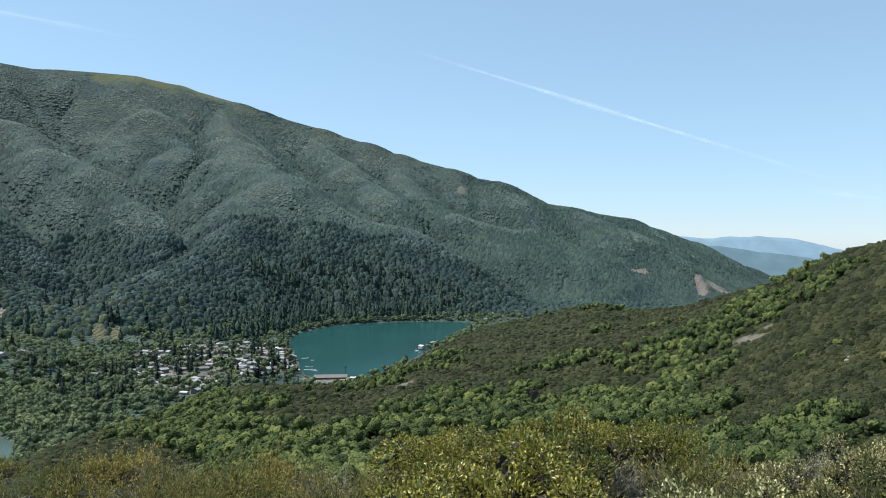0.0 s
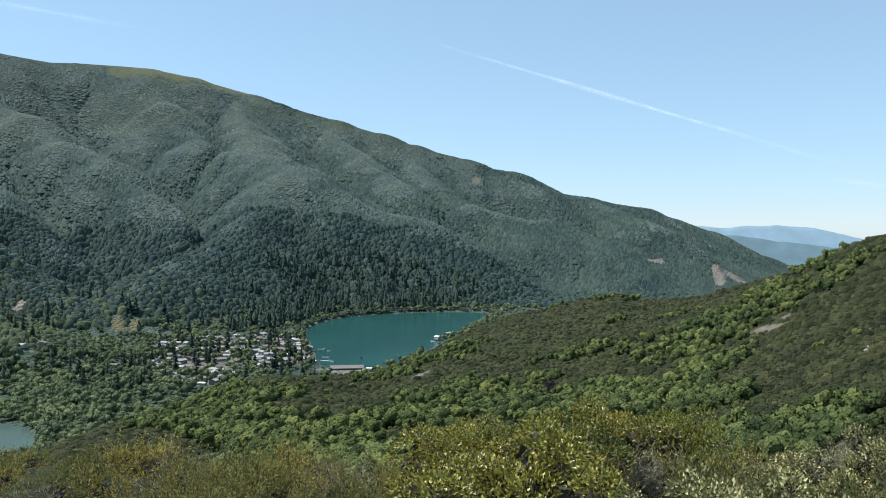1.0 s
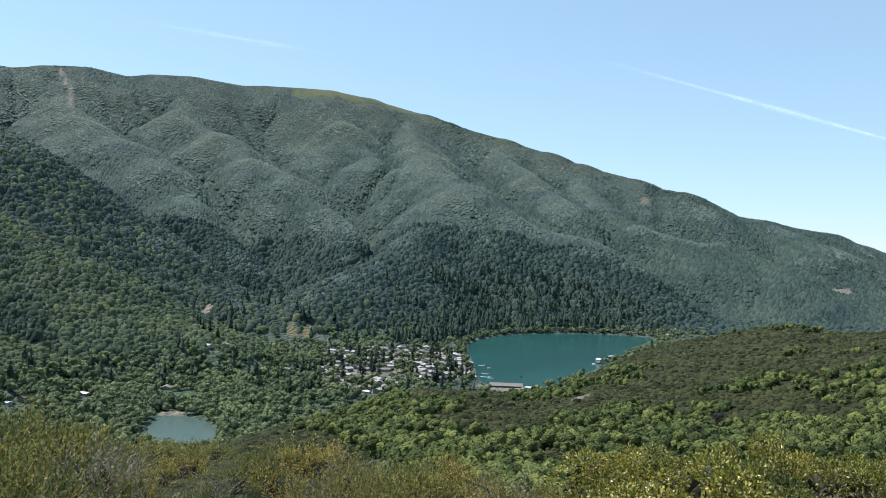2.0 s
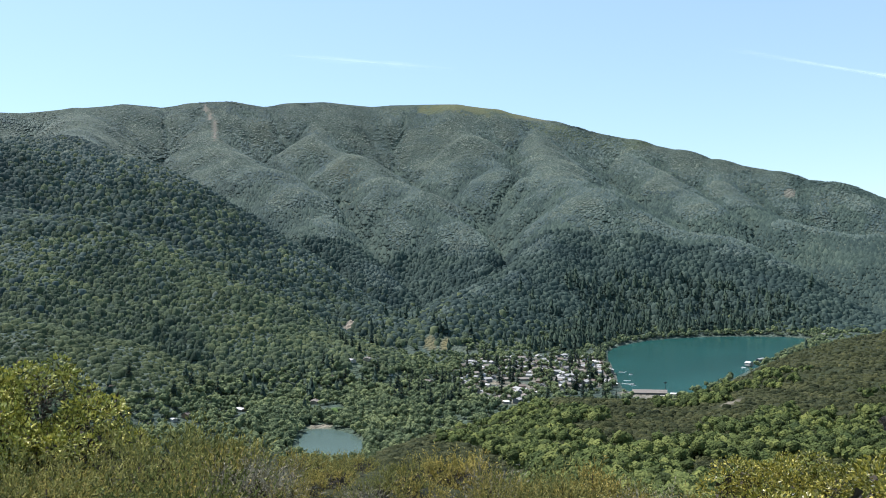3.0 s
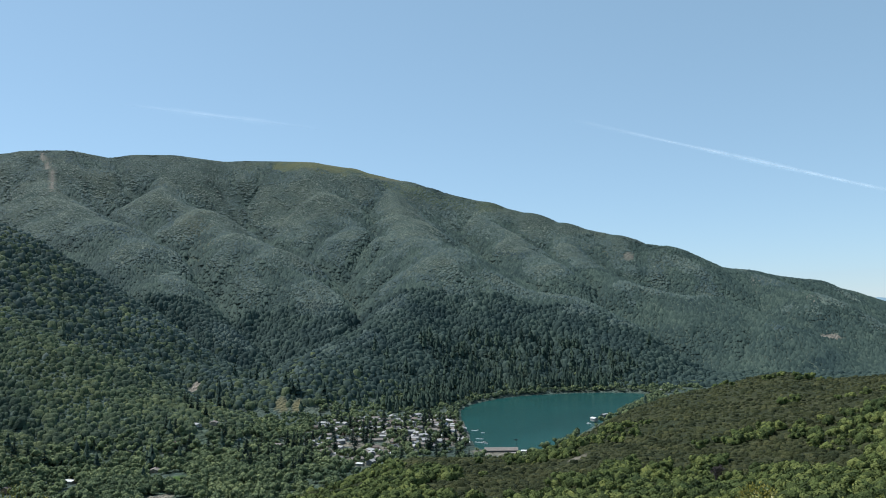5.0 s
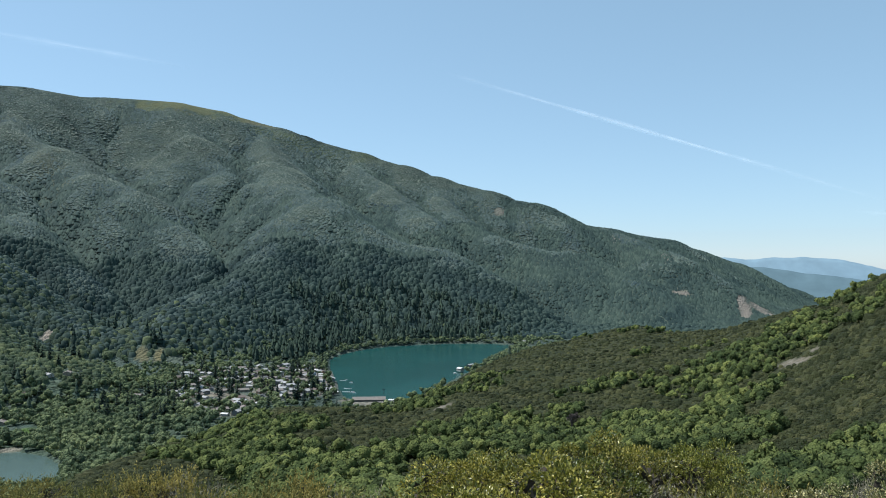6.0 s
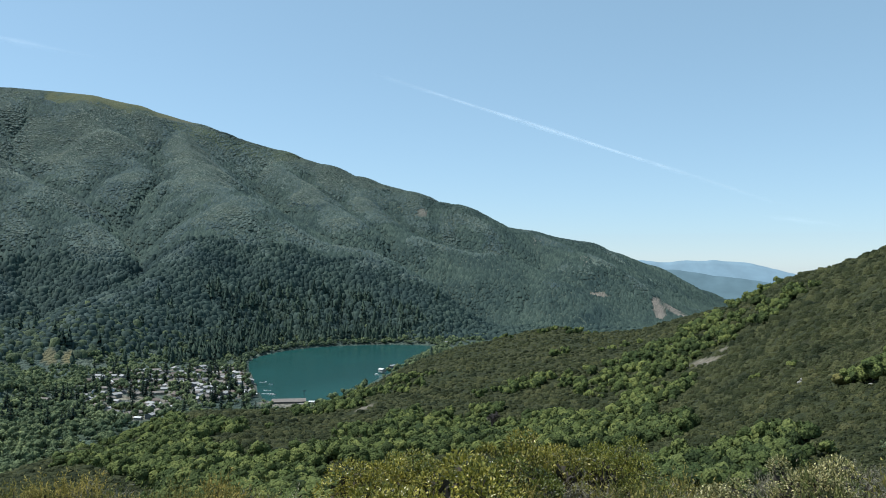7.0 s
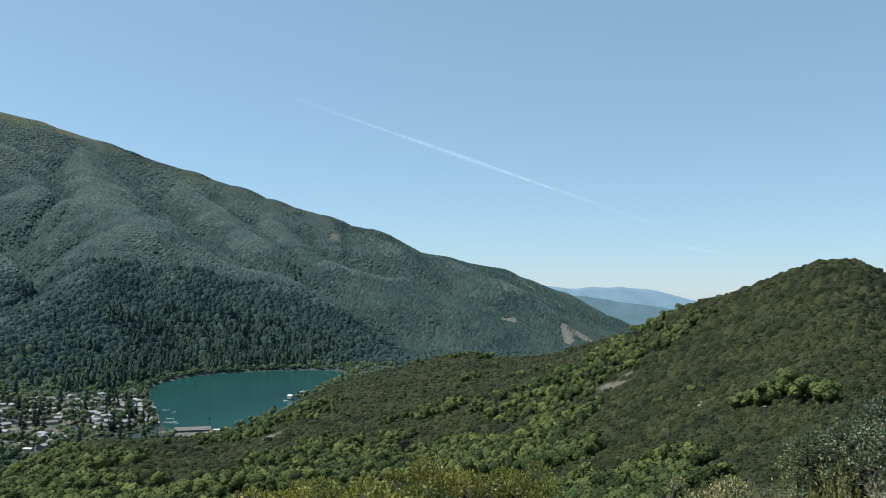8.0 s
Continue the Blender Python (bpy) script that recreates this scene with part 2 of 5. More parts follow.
# crest lines of the far range: azimuth, elevation angle, distance along each
CREST = [(75, 8.0, 3100), (66, 8.8, 3250), (56.7, 9.41, 3400), (54.8, 9.62, 3450), (52.5, 10.14, 3500), (50.1, 10.22, 3550), (46.5, 10.76, 3620), (43.7, 11.16, 3660),
         (41.5, 11.0, 3720), (39.3, 11.42, 3720), (37.0, 11.6, 3700), (34.7, 11.28, 3780), (32.9, 11.56, 3800), (30.6, 11.68, 3800), (27.3, 11.33, 3880), (24.2, 11.46, 3900), (21.1, 11.43, 3800),
         (18.6, 11.05, 3800), (14.6, 10.1, 3760), (13.3, 9.65, 3750), (9.0, 8.53, 3700), (5.8, 7.62, 3620), (3.4, 6.82, 3560), (-0.2, 5.82, 3450), (-2.47, 5.04, 3400), (-3.1, 4.92, 3400),
         (-3.56, 4.88, 3400), (-4.68, 4.27, 3400), (-7.1, 3.25, 3450), (-8.7, 3.04, 3500), (-11.0, 2.5, 3600), (-12.6, 2.25, 3700), (-14.5, 1.53, 3850), (-16.9, 0.62, 4050), (-18.2, -0.15, 4200), (-20.4, -1.1, 4350), (-22.4, -2.3, 4450)]
SPURS = [
    ([(64, 7.8, 2100), (56.7, 7.95, 2150), (52.5, 8.5, 2200), (50.1, 8.74, 2230), (46.85, 8.72, 2250), (44.6, 7.9, 2230), (41.9, 6.4, 2180), (38.8, 4.1, 2080), (35.5, 1.5, 1980), (31.5, -1.5, 1850), (27.0, -3.7, 1680)], 0.56),
    ([(53.0, 6.3, 1950), (49.9, 4.0, 1750), (46.7, 3.5, 1680), (42.6, 1.65, 1560), (39.5, -0.35, 1450), (34.9, -3.5, 1330), (30.0, -5.1, 1260)], 0.50),
    ([(62, 3.2, 1520), (56.5, -0.6, 1350), (51.0, -3.0, 1230), (45.5, -4.6, 1150)], 0.46),
    ([(46.5, 10.6, 3620), (46.6, 9.4, 3000), (46.8, 8.6, 2350)], 0.62),
    ([(38.7, 11.2, 3700), (38.3, 8.85, 3250), (36.5, 8.05, 3050), (34.9, 7.25, 2900), (33.3, 6.0, 2750), (31.0, 3.6, 2500), (28.0, 0.6, 2250)], 0.62),
    ([(30.6, 11.4, 3800), (31.2, 9.3, 3350), (29.2, 8.05, 3100), (26.8, 6.5, 2850), (24.0, 5.35, 2700), (21.6, 3.5, 2520), (20.4, 1.85, 2380), (18.9, 0.2, 2220)], 0.62),
    ([(21.1, 11.2, 3800), (20.2, 9.1, 3400), (18.3, 7.0, 3080), (16.4, 6.1, 2960)], 0.62),
    ([(15.6, 10.0, 3750), (15.0, 7.6, 3200), (13.6, 5.9, 2820), (11.3, 5.05, 2620), (9.0, 3.65, 2530), (6.6, 2.3, 2460), (3.4, 1.5, 2420), (1.0, 0.0, 2320), (-0.65, -1.6, 2200), (-1.8, -4.1, 2040)], 0.58),
    ([(11.3, 5.05, 2620), (12.9, 2.5, 2400), (15.2, 0.6, 2180), (17.0, -0.45, 2050), (19.2, -1.45, 1930), (21.4, -2.65, 1800), (23.1, -4.4, 1640)], 0.60),
    ([(10.5, 8.5, 3700), (7.0, 5.7, 3200), (4.5, 4.1, 2900)], 0.64),
    ([(4.0, 6.6, 3550), (2.0, 3.95, 3050), (-0.6, 2.5, 2850), (-4.7, 1.3, 2760), (-7.1, 1.2, 2740), (-10.25, -0.4, 2620), (-12.2, -1.95, 2520), (-13.7, -3.5, 2420)], 0.62),
    ([(-8.6, 2.8, 3500), (-12.4, 1.35, 3200), (-16.2, -0.9, 3200), (-19.8, -2.4, 3300)], 0.56),
]
# the near hill that the trail stands on: rim azimuth, elevation angle and distance
RIM = [(-180, -1, 300), (-110, 2, 330), (-75, 3.5, 380), (-50, 1.9, 440), (-42, 1.4, 455), (-38, 1.7, 465), (-36.7, 2.45, 470), (-34.4, 2.55, 490), (-33.3, 2.2, 505), (-31.5, 1.45, 530), (-29, 0.5, 570),
       (-26.8, -0.15, 610), (-25.2, -0.95, 640), (-23.5, -1.9, 690), (-21.4, -2.6, 740), (-20, -2.95, 780), (-16.4, -4.05, 880), (-13.35, -4.3, 940), (-11, -3.85, 1010), (-8.7, -4.25, 1030), (-6.3, -4.9, 1000),
       (-3.9, -5.4, 980), (-1.9, -6.05, 950), (0.2, -6.95, 870), (2.2, -8.1, 780), (4.2, -8.9, 720), (5.8, -9.5, 690), (9, -9.7, 650), (11.3, -9.6, 640), (13.7, -9.55, 630), (15.5, -9.8, 620), (17, -10.5, 600),
       (18.9, -11.2, 570), (22.4, -11.9, 490), (25.8, -12.9, 400), (30, -15.0, 300), (40, -17, 220), (60, -15, 200), (90, -8, 220), (130, -2, 280), (180, -1, 300)]
RIM_AZ, RIM_EL, RIM_D = ([q[k] for q in RIM] for k in range(3))
KNOLL = [(-180, 0.4), (-60, 0.5), (-37, 0.62), (-24, 0.92), (-12, 1.0), (0, 1.0), (6, 1.03), (12, 1.0), (18, 0.95), (25, 0.80), (38, 0.70), (45, 0.68), (70, 0.62), (180, 0.4)]


def crest_height(x, y, pts, slope, rounding):
    """Height of a ridge: along the crest as given, down both flanks at the slope."""
    p = np.array([spot(*q) for q in pts])
    best, near = np.full(x.shape, -1e9), np.full(x.shape, 1e9)
    for a, b_ in zip(p[:-1], p[1:]):
        d = b_ - a
        s = np.clip(((x - a[0]) * d[0] + (y - a[1]) * d[1]) / (d[0] ** 2 + d[1] ** 2), 0, 1)
        dist = np.hypot(x - a[0] - s * d[0], y - a[1] - s * d[1])
        best = np.maximum(best, a[2] + s * d[2] - slope * (np.sqrt(dist ** 2 + rounding ** 2) - rounding))
        near = np.minimum(near, dist)
    return best, near


def soft_max(layers, k):
    top = np.max(layers, 0)
    return top + k * np.log(sum(np.exp(np.maximum((l - top) / k, -40)) for l in layers))


def near_hill(x, y):
    d = np.maximum(np.hypot(x, y), 0.5)
    az = np.degrees(np.arctan2(-x, y))
    el, rim = np.interp(az, RIM_AZ, RIM_EL), np.interp(az, RIM_AZ, RIM_D)
    k = np.interp(az, [a for a, _ in KNOLL], [b_ for _, b_ in KNOLL])
    knoll = EYE - 1.68 - k * np.where(d < 60, 0.12 * d + 0.0048 * d * d, 24.5 + 0.5 * (d - 60))
    u = np.clip((d - 60) / (rim - 60), -0.2, 1)
    ang = el - (el + 19.0) * (1 - u) ** 2
    slope = EYE + np.minimum(d, rim) * np.tan(np.radians(ang))
    out = np.maximum(d - rim, 0)
    slope = slope - 0.12 * out - 0.0012 * out ** 2 - 18 * np.clip(1 - d / 60, 0, 1)
    fold = value_noise(x, y, 140, 5, 3) * 5.0 * np.clip((d - 80) / 150, 0, 1) * np.clip(1 - u, 0.12, 1)
    return soft_max([knoll, slope + fold], 2.0)


def range_height(x, y):
    """The far range before running water has cut it: crest, spurs and the valley floor."""
    top, off = crest_height(x, y, [(a, e - 0.06, d) for a, e, d in CREST], 0.80, 130)
    wx, wy = x + 28 * value_noise(x, y, 330, 71, 3), y + 28 * value_noise(x, y, 330, 72, 3)      # spurs wander and branch a little
    spurs = [crest_height(wx, wy, p, s * 1.12, 75)[0] for p, s in SPURS]
    z = soft_max([top] + spurs, 6.0)
    floor_ = 2.5 + value_noise(x, y, 200, 21, 3) * 1.2 + np.clip((np.hypot(x, y) - 1450) / 400, 0, 1) * 4
    return z, floor_, off


CELL, GRID_X, GRID_Y = 20.0, np.arange(-4300, 2500, 20.0), np.arange(300, 4800, 20.0)


def carve(rounds=9, power=0.022):
    """Streams cut the slopes: each round water runs to the lowest neighbour and wears the bed by what has gathered above."""
    gx, gy = np.meshgrid(GRID_X, GRID_Y)
    z0, floor_, off = range_height(gx, gy)
    rough = value_noise(gx, gy, 420, 9, 4) * 10 + (1 - np.abs(value_noise(gx, gy, 260, 3, 3)) * 4) * 8 + value_noise(gx, gy, 110, 5, 3) * 10
    rise = np.clip((z0 - floor_) / 120, 0, 1) * np.clip(off / 240, 0.10, 1)
    z = np.maximum(z0 + rough * rise, floor_)
    start = z.copy()
    h, w = z.shape
    n = h * w
    idx = np.arange(n).reshape(h, w)
    for k in range(rounds):
        best, to = np.zeros((h, w)), idx.copy()
        for dy, dx in ((-1, 0), (1, 0), (0, -1), (0, 1), (-1, -1), (-1, 1), (1, -1), (1, 1)):
            zz = np.roll(np.roll(z, dy, 0), dx, 1)
            drop = (z - zz) / math.hypot(dy, dx)
            better = drop > best
            better[0], better[-1], better[:, 0], better[:, -1] = False, False, False, False
            best[better] = drop[better]
            to[better] = np.roll(np.roll(idx, dy, 0), dx, 1)[better]
        flat, rec = z.ravel().tolist(), to.ravel().tolist()
        order = np.argsort(z.ravel()).tolist()
        gather = [1.0] * n
        for i in reversed(order):
            if rec[i] != i:
                gather[rec[i]] += gather[i]
        for i in order:
            r = rec[i]
            if r != i:
                f = power * gather[i] ** 0.5
                flat[i] = (flat[i] + f * flat[r]) / (1 + f)
        z = np.array(flat).reshape(h, w)
        z[1:-1, 1:-1] += 0.03 * (z[:-2, 1:-1] + z[2:, 1:-1] + z[1:-1, :-2] + z[1:-1, 2:] - 4 * z[1:-1, 1:-1])
    cutting = np.clip(z - start, -32, 6) * np.clip(off / 200, 0, 1) + (start - z0) * (z0 > floor_ - 4)
    mean, reach = z.copy(), 5
    for axis in (0, 1):
        mean = np.mean([np.roll(mean, q, axis) for q in range(-reach, reach + 1)], 0)
    return cutting, z - mean


def on_grid(table, x, y):
    u = np.clip((x - GRID_X[0]) / CELL, 0, len(GRID_X) - 1.001)
    v = np.clip((y - GRID_Y[0]) / CELL, 0, len(GRID_Y) - 1.001)
    i, j = u.astype(int), v.astype(int)
    u, v = u - i, v - j
    return (table[j, i] * (1 - u) + table[j, i + 1] * u) * (1 - v) + (table[j + 1, i] * (1 - u) + table[j + 1, i + 1] * u) * v


CUTTING, STANDING = carve()      # depth of the stream cuts, and how far a place stands above its surroundings


def land(x, y):
    """Ground height at plan points, the lake's level being zero."""
    z, floor_, off = range_height(x, y)
    z = z + on_grid(CUTTING, x, y)
    z = soft_max([z, floor_ + 0 * z, near_hill(x, y)], 2.0)
    for poly in (LAKE, POND):
        s = inside(x, y, poly)
        z = np.where(s < 0, np.minimum(z, -0.5 + s * 0.1), np.where(s < 140, np.minimum(z, np.maximum(0.5 + s * 0.42, 0.6)), z))
    return z


def grid_mesh(name, xs, ys, zs, mat, close=False):
    """One sheet from rows and columns of places."""
    r, c = xs.shape
    me = bpy.data.meshes.new(name)
    i = np.arange(r * c).reshape(r, c)
    j = np.roll(i, -1, 1) if close else i
    a, b_, d, e = (i[:-1], j[:-1], j[1:], i[1:]) if close else (i[:-1, :-1], i[:-1, 1:], i[1:, 1:], i[1:, :-1])
    quads = np.stack([a, b_, d, e], -1).reshape(-1, 4)
    bulk(me, np.stack([xs, ys, zs], -1).reshape(-1, 3), quads)
    me.materials.append(mat)
    return me


def bulk(me, verts, faces, smooth=True):
    n, k = faces.shape
    me.vertices.add(len(verts))
    me.vertices.foreach_set("co", np.asarray(verts, np.float32).ravel())
    me.loops.add(n * k)
    me.loops.foreach_set("vertex_index", faces.astype(np.int32).ravel())
    me.polygons.add(n)
    me.polygons.foreach_set("loop_start", np.arange(0, n * k, k, dtype=np.int32))
    me.polygons.foreach_set("use_smooth", np.full(n, smooth))
    me.update(calc_edges=True)


# the ground: rings round the trail, close together near it, out to the horizon
ring = np.concatenate([np.geomspace(0.05, 40, 84), np.geomspace(41, 600, 140), np.geomspace(608, 2600, 190), np.geomspace(2615, 4500, 110), np.geomspace(4530, 4900, 6)])
spoke = np.concatenate([np.arange(-46, 66, 0.30), np.arange(66, 314, 4.0)])[::-1]
GA, GR = np.meshgrid(spoke, ring)
GX, GY = -np.sin(np.radians(GA)) * GR, np.cos(np.radians(GA)) * GR
GZ = land(GX, GY)
ground_mesh = grid_mesh("ground", GX, GY, GZ, MAT_GROUND, close=True)
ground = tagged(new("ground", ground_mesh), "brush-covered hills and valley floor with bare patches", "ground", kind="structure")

# what the ground is seen over from the trail, used to leave out woods on hidden far slopes
HORIZON = np.maximum.accumulate((GZ - EYE) / GR, 0)


def in_sight(x, y, z, slack=0.012):
    az = np.degrees(np.arctan2(-x, y)) % 360
    order = np.argsort(spoke % 360)
    col = order[np.clip(np.searchsorted((spoke % 360)[order], az), 0, len(order) - 1)]
    row = np.clip(np.searchsorted(ring, np.hypot(x, y)) - 2, 0, len(ring) - 1)
    return (z - EYE) / np.hypot(x, y) > HORIZON[row, col] - slack


# bare earth, dry grass and lawn: azimuth, distance, half width across and along, kind
COVERS = []


def patch(az, dist, across, along, kind, tilt=0.0, thick=1.0):
    COVERS.append((az, dist, across, along, kind, tilt, thick))


def on_sight(az, el, lo=40.0, hi=4800.0):
    """Plan distance at which the land is met along that angle."""
    d = np.geomspace(lo, hi, 900)
    p = direction(az)
    z = land(p[0] * d, p[1] * d)
    hit = np.nonzero((z - EYE) / d > math.tan(radians(el)))[0]
    return float(d[hit[0]]) if len(hit) else hi


def lay_covers(me):
    col = np.zeros((GX.size, 4), np.float32)
    x, y = GX.ravel(), GY.ravel()
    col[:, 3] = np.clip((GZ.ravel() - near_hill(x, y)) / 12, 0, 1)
    wob = value_noise(x, y, 30, 44, 3)
    for az, dist, across, along, kind, tilt, thick in COVERS:
        c, f = direction(az) * dist, direction(az + tilt)
        u, v = (x - c[0]) * f[1] - (y - c[1]) * f[0], (x - c[0]) * f[0] + (y - c[1]) * f[1]
        w = np.clip((1.0 - np.hypot(u / across, v / along) + wob * 0.9) * 3, 0, 1) * thick
        col[:, kind] = np.maximum(col[:, kind], w)
    s = inside(x, y, VILLAGE)
    col[:, 0] = np.maximum(col[:, 0], np.clip(-s / 20, 0, 1) * np.clip(wob * 2 + 0.5, 0, 0.8))
    at = me.attributes.new("cover", "FLOAT_COLOR", "POINT")
    at.data.foreach_set("color", col.ravel())


EARTH, STRAW, LAWN, WOODS = 0, 1, 2, 3
patch(-17.9, on_sight(-17.9, -2.55), 24, 110, EARTH)
patch(-18.9, on_sight(-18.9, -2.65), 70, 40, EARTH, 0, 0.9)
patch(-13.6, on_sight(-13.6, -1.5), 26, 12, EARTH, 0, 0.9)
patch(-14.1, on_sight(-14.1, -1.7), 20, 14, EARTH, 0, 0.8)
patch(-12.9, on_sight(-12.9, 0.9), 22, 60, EARTH, 0, 0.45)
patch(-20.9, on_sight(-20.9, -6.0), 4, 15, EARTH, 25, 0.6)
patch(-22.0, on_sight(-22.0, -5.2), 2, 8, EARTH, 25, 0.6)
patch(2.7, on_sight(2.7, -9.6), 4, 20, EARTH, -20, 0.6)
patch(-1.3, on_sight(-1.3, 4.1), 20, 30, EARTH, 0, 0.6)
patch(0.2, on_sight(0.2, 4.4), 24, 30, STRAW, 0, 0.4)
patch(23.3, on_sight(23.3, -5.4), 13, 40, STRAW, 0, 0.75)
patch(22.2, on_sight(22.2, -5.6), 11, 32, STRAW)
patch(29.0, on_sight(29.0, -4.2), 16, 14, EARTH)
patch(30.2, 960, 16, 40, LAWN)
patch(31.2, 868, 20, 9, EARTH)
patch(7.9, 1040, 34, 30, EARTH, 0, 0.7)
patch(20.0, 3740, 330, 130, LAWN, 0, 0.2)
patch(20.0, 3740, 260, 110, STRAW, 0, 0.4)
patch(20.3, 3740, 230, 100, LAWN, 0, 0.15)
patch(20.3, 3740, 230, 100, STRAW, 0, 0.6)
patch(16.0, 3700, 120, 40, STRAW, 0, 0.6)
patch(20.0, 1905, 15, 140, WOODS, -31, 0.57)      # the strip of low even scrub down the spur
patch(12.0, 3600, 300, 70, LAWN, 0, 0.25)
patch(12.0, 3600, 300, 70, STRAW, 0, 0.2)
patch(29.0, on_sight(29.0, 6.2), 60, 190, STRAW, 0, 0.2)
patch(35.0, on_sight(35.0, 9.5), 50, 200, STRAW, 0, 0.15)
patch(-9.5, on_sight(-9.5, 2.2), 26, 50, EARTH, 0, 0.45)
patch(-12.4, on_sight(-12.4, 1.4), 20, 60, EARTH, 0, 0.5)
for k in range(12):     # the firebreak track down from the crest
    patch(38.6 - 0.11 * k + 0.14 * (k > 6) * (k - 6), on_sight(38.6 - 0.11 * k, 11.1 - 0.22 * k), 5, 50, EARTH, 0, 0.75)
patch(0, 0.6, 1.3, 14, EARTH, 80, 0.9)      # the trail itself
patch(18.9, 1155, 7, 55, EARTH, 22)      # the village road
patch(14.2, 1240, 5, 60, EARTH, 60)
patch(17.4, 1120, 16, 22, EARTH, 10, 0.8)
patch(16.0, 1180, 6, 60, EARTH, 75, 0.9)
patch(27, 900, 230, 380, LAWN, 0, 0.15)     # grass under the valley trees
lay_covers(ground_mesh)
# yards kept clear of trees in front of the outlying houses: azimuth, distance, half width, half depth
CLEARINGS = [(31.5, 985, 10, 28), (41.0, 915, 11, 26), (40.2, 930, 8, 26), (36.6, 960, 8, 26), (28.6, 1155, 11, 26), (17.9, 945, 10, 24), (23.2, 1140, 8, 26), (26.2, 1135, 8, 22), (30.3, 955, 15, 40)]


def water(name, poly, z, mat, label):
    bm = bmesh.new()
    n = len(poly)
    cx, cy = sum(p[0] for p in poly) / n, sum(p[1] for p in poly) / n
    vs = [bm.verts.new((cx + (x - cx) * 1.06, cy + (y - cy) * 1.06, z)) for x, y in poly]
    bm.faces.new(vs)
    bmesh.ops.triangulate(bm, faces=bm.faces[:])
    me = bpy.data.meshes.new(name)
    bm.to_mesh(me)
    bm.free()
    me.materials.append(mat)
    ob = tagged(new(name, me), label, "water", kind="structure")
    return ob


water("lake_water", LAKE, 0.0, MAT_LAKE, "calm teal-green lake below wooded slopes")
water("pond_water", POND, 0.0, MAT_POND, "small grey-blue pond with a sandy edge")


# ---- woods ----
def icosphere(level):
    bm = bmesh.new()
    bmesh.ops.create_icosphere(bm, subdivisions=level, radius=1.0)
    v = np.array([q.co for q in bm.verts])
    f = np.array([[q.index for q in p.verts] for p in bm.faces])
    bm.free()
    return v, f


ICO1, ICO2 = icosphere(1), icosphere(2)
DOME2 = (ICO2[0], ICO2[1][ICO2[0][ICO2[1]][..., 2].mean(1) > -0.55])
DOME = (ICO1[0], ICO1[1][ICO1[0][ICO1[1]][..., 2].mean(1) > -0.5])      # crowns that stand in the ground need no underside


def cone_shape(sides, tiers):
    """A ragged conifer: stacked skirts of drooping boughs, apex at height one."""
    v, f = [], []
    for k in range(tiers):
        z0, z1 = k / tiers * 0.92, min(1.0, (k + 1.9) / tiers)
        r = (1 - k / tiers) ** 0.8
        base = len(v)
        for s in range(sides):
            a = 2 * math.pi * (s + 0.5 * (k % 2)) / sides
            w = r * (1.0 if s % 2 else 0.72)
            v.append((w * math.cos(a), w * math.sin(a), z0 + 0.02 * (s % 2)))
        v.append((0, 0, z1))
        for s in range(sides):
            f.append((base + s, base + (s + 1) % sides, base + sides))
    return np.array(v), np.array(f)


def clump_shape(seed, lobes=4, tufts=60, tuft=0.15, lift=0.0, fine=False):
    """A leafy crown of unit radius: overlapping lobes nearly hidden by tufts that stand off them."""
    g = np.random.default_rng(seed)
    v, f, base = [], [], 0
    cs = [(0, 0, 0.38 + lift, 0.60)]
    for a in np.linspace(0, 2 * np.pi, lobes, endpoint=False) + g.uniform(0, 1):
        q = g.uniform(0.35, 0.62)
        cs.append((q * math.cos(a), q * math.sin(a), g.uniform(0.12, 0.72) + lift, g.uniform(0.26, 0.48)))
    for cx, cy, cz, cr in cs:
        vs, fs = DOME2 if fine else DOME
        rough = 0.16 if fine else 0.2
        v.append(vs * cr * 0.95 * (1 + g.uniform(-rough, rough, (len(vs), 1))) * (1, 1, 0.85) + (cx, cy, cz))
        f.append(fs + base)
        base += len(vs)
    area = np.array([c[3] ** 2 for c in cs])
    for k in g.choice(len(cs), tufts, p=area / area.sum()):
        cx, cy, cz, cr = cs[k]
        n = g.normal(size=3)
        n[2] = n[2] * 0.8 + 0.3
        n /= np.linalg.norm(n)
        p = np.array((cx, cy, cz)) + n * cr * g.uniform(0.8, 1.12) * (1, 1, 0.85)
        s = tuft * g.uniform(0.6, 1.4)
        t = np.cross(n, g.normal(size=3))
        t /= np.linalg.norm(t)
        q = np.cross(n, t)
        v.append(np.array([p - t * s * 0.8 - n * s * 0.3, p + t * s * 0.8 - n * s * 0.3, p + n * s * 0.7 + q * s * g.uniform(-0.9, 0.9)]))
        f.append(np.array([[0, 1, 2]]) + base)
        base += 3
    return np.concatenate(v), np.concatenate(f)


rng = np.random.default_rng(7)


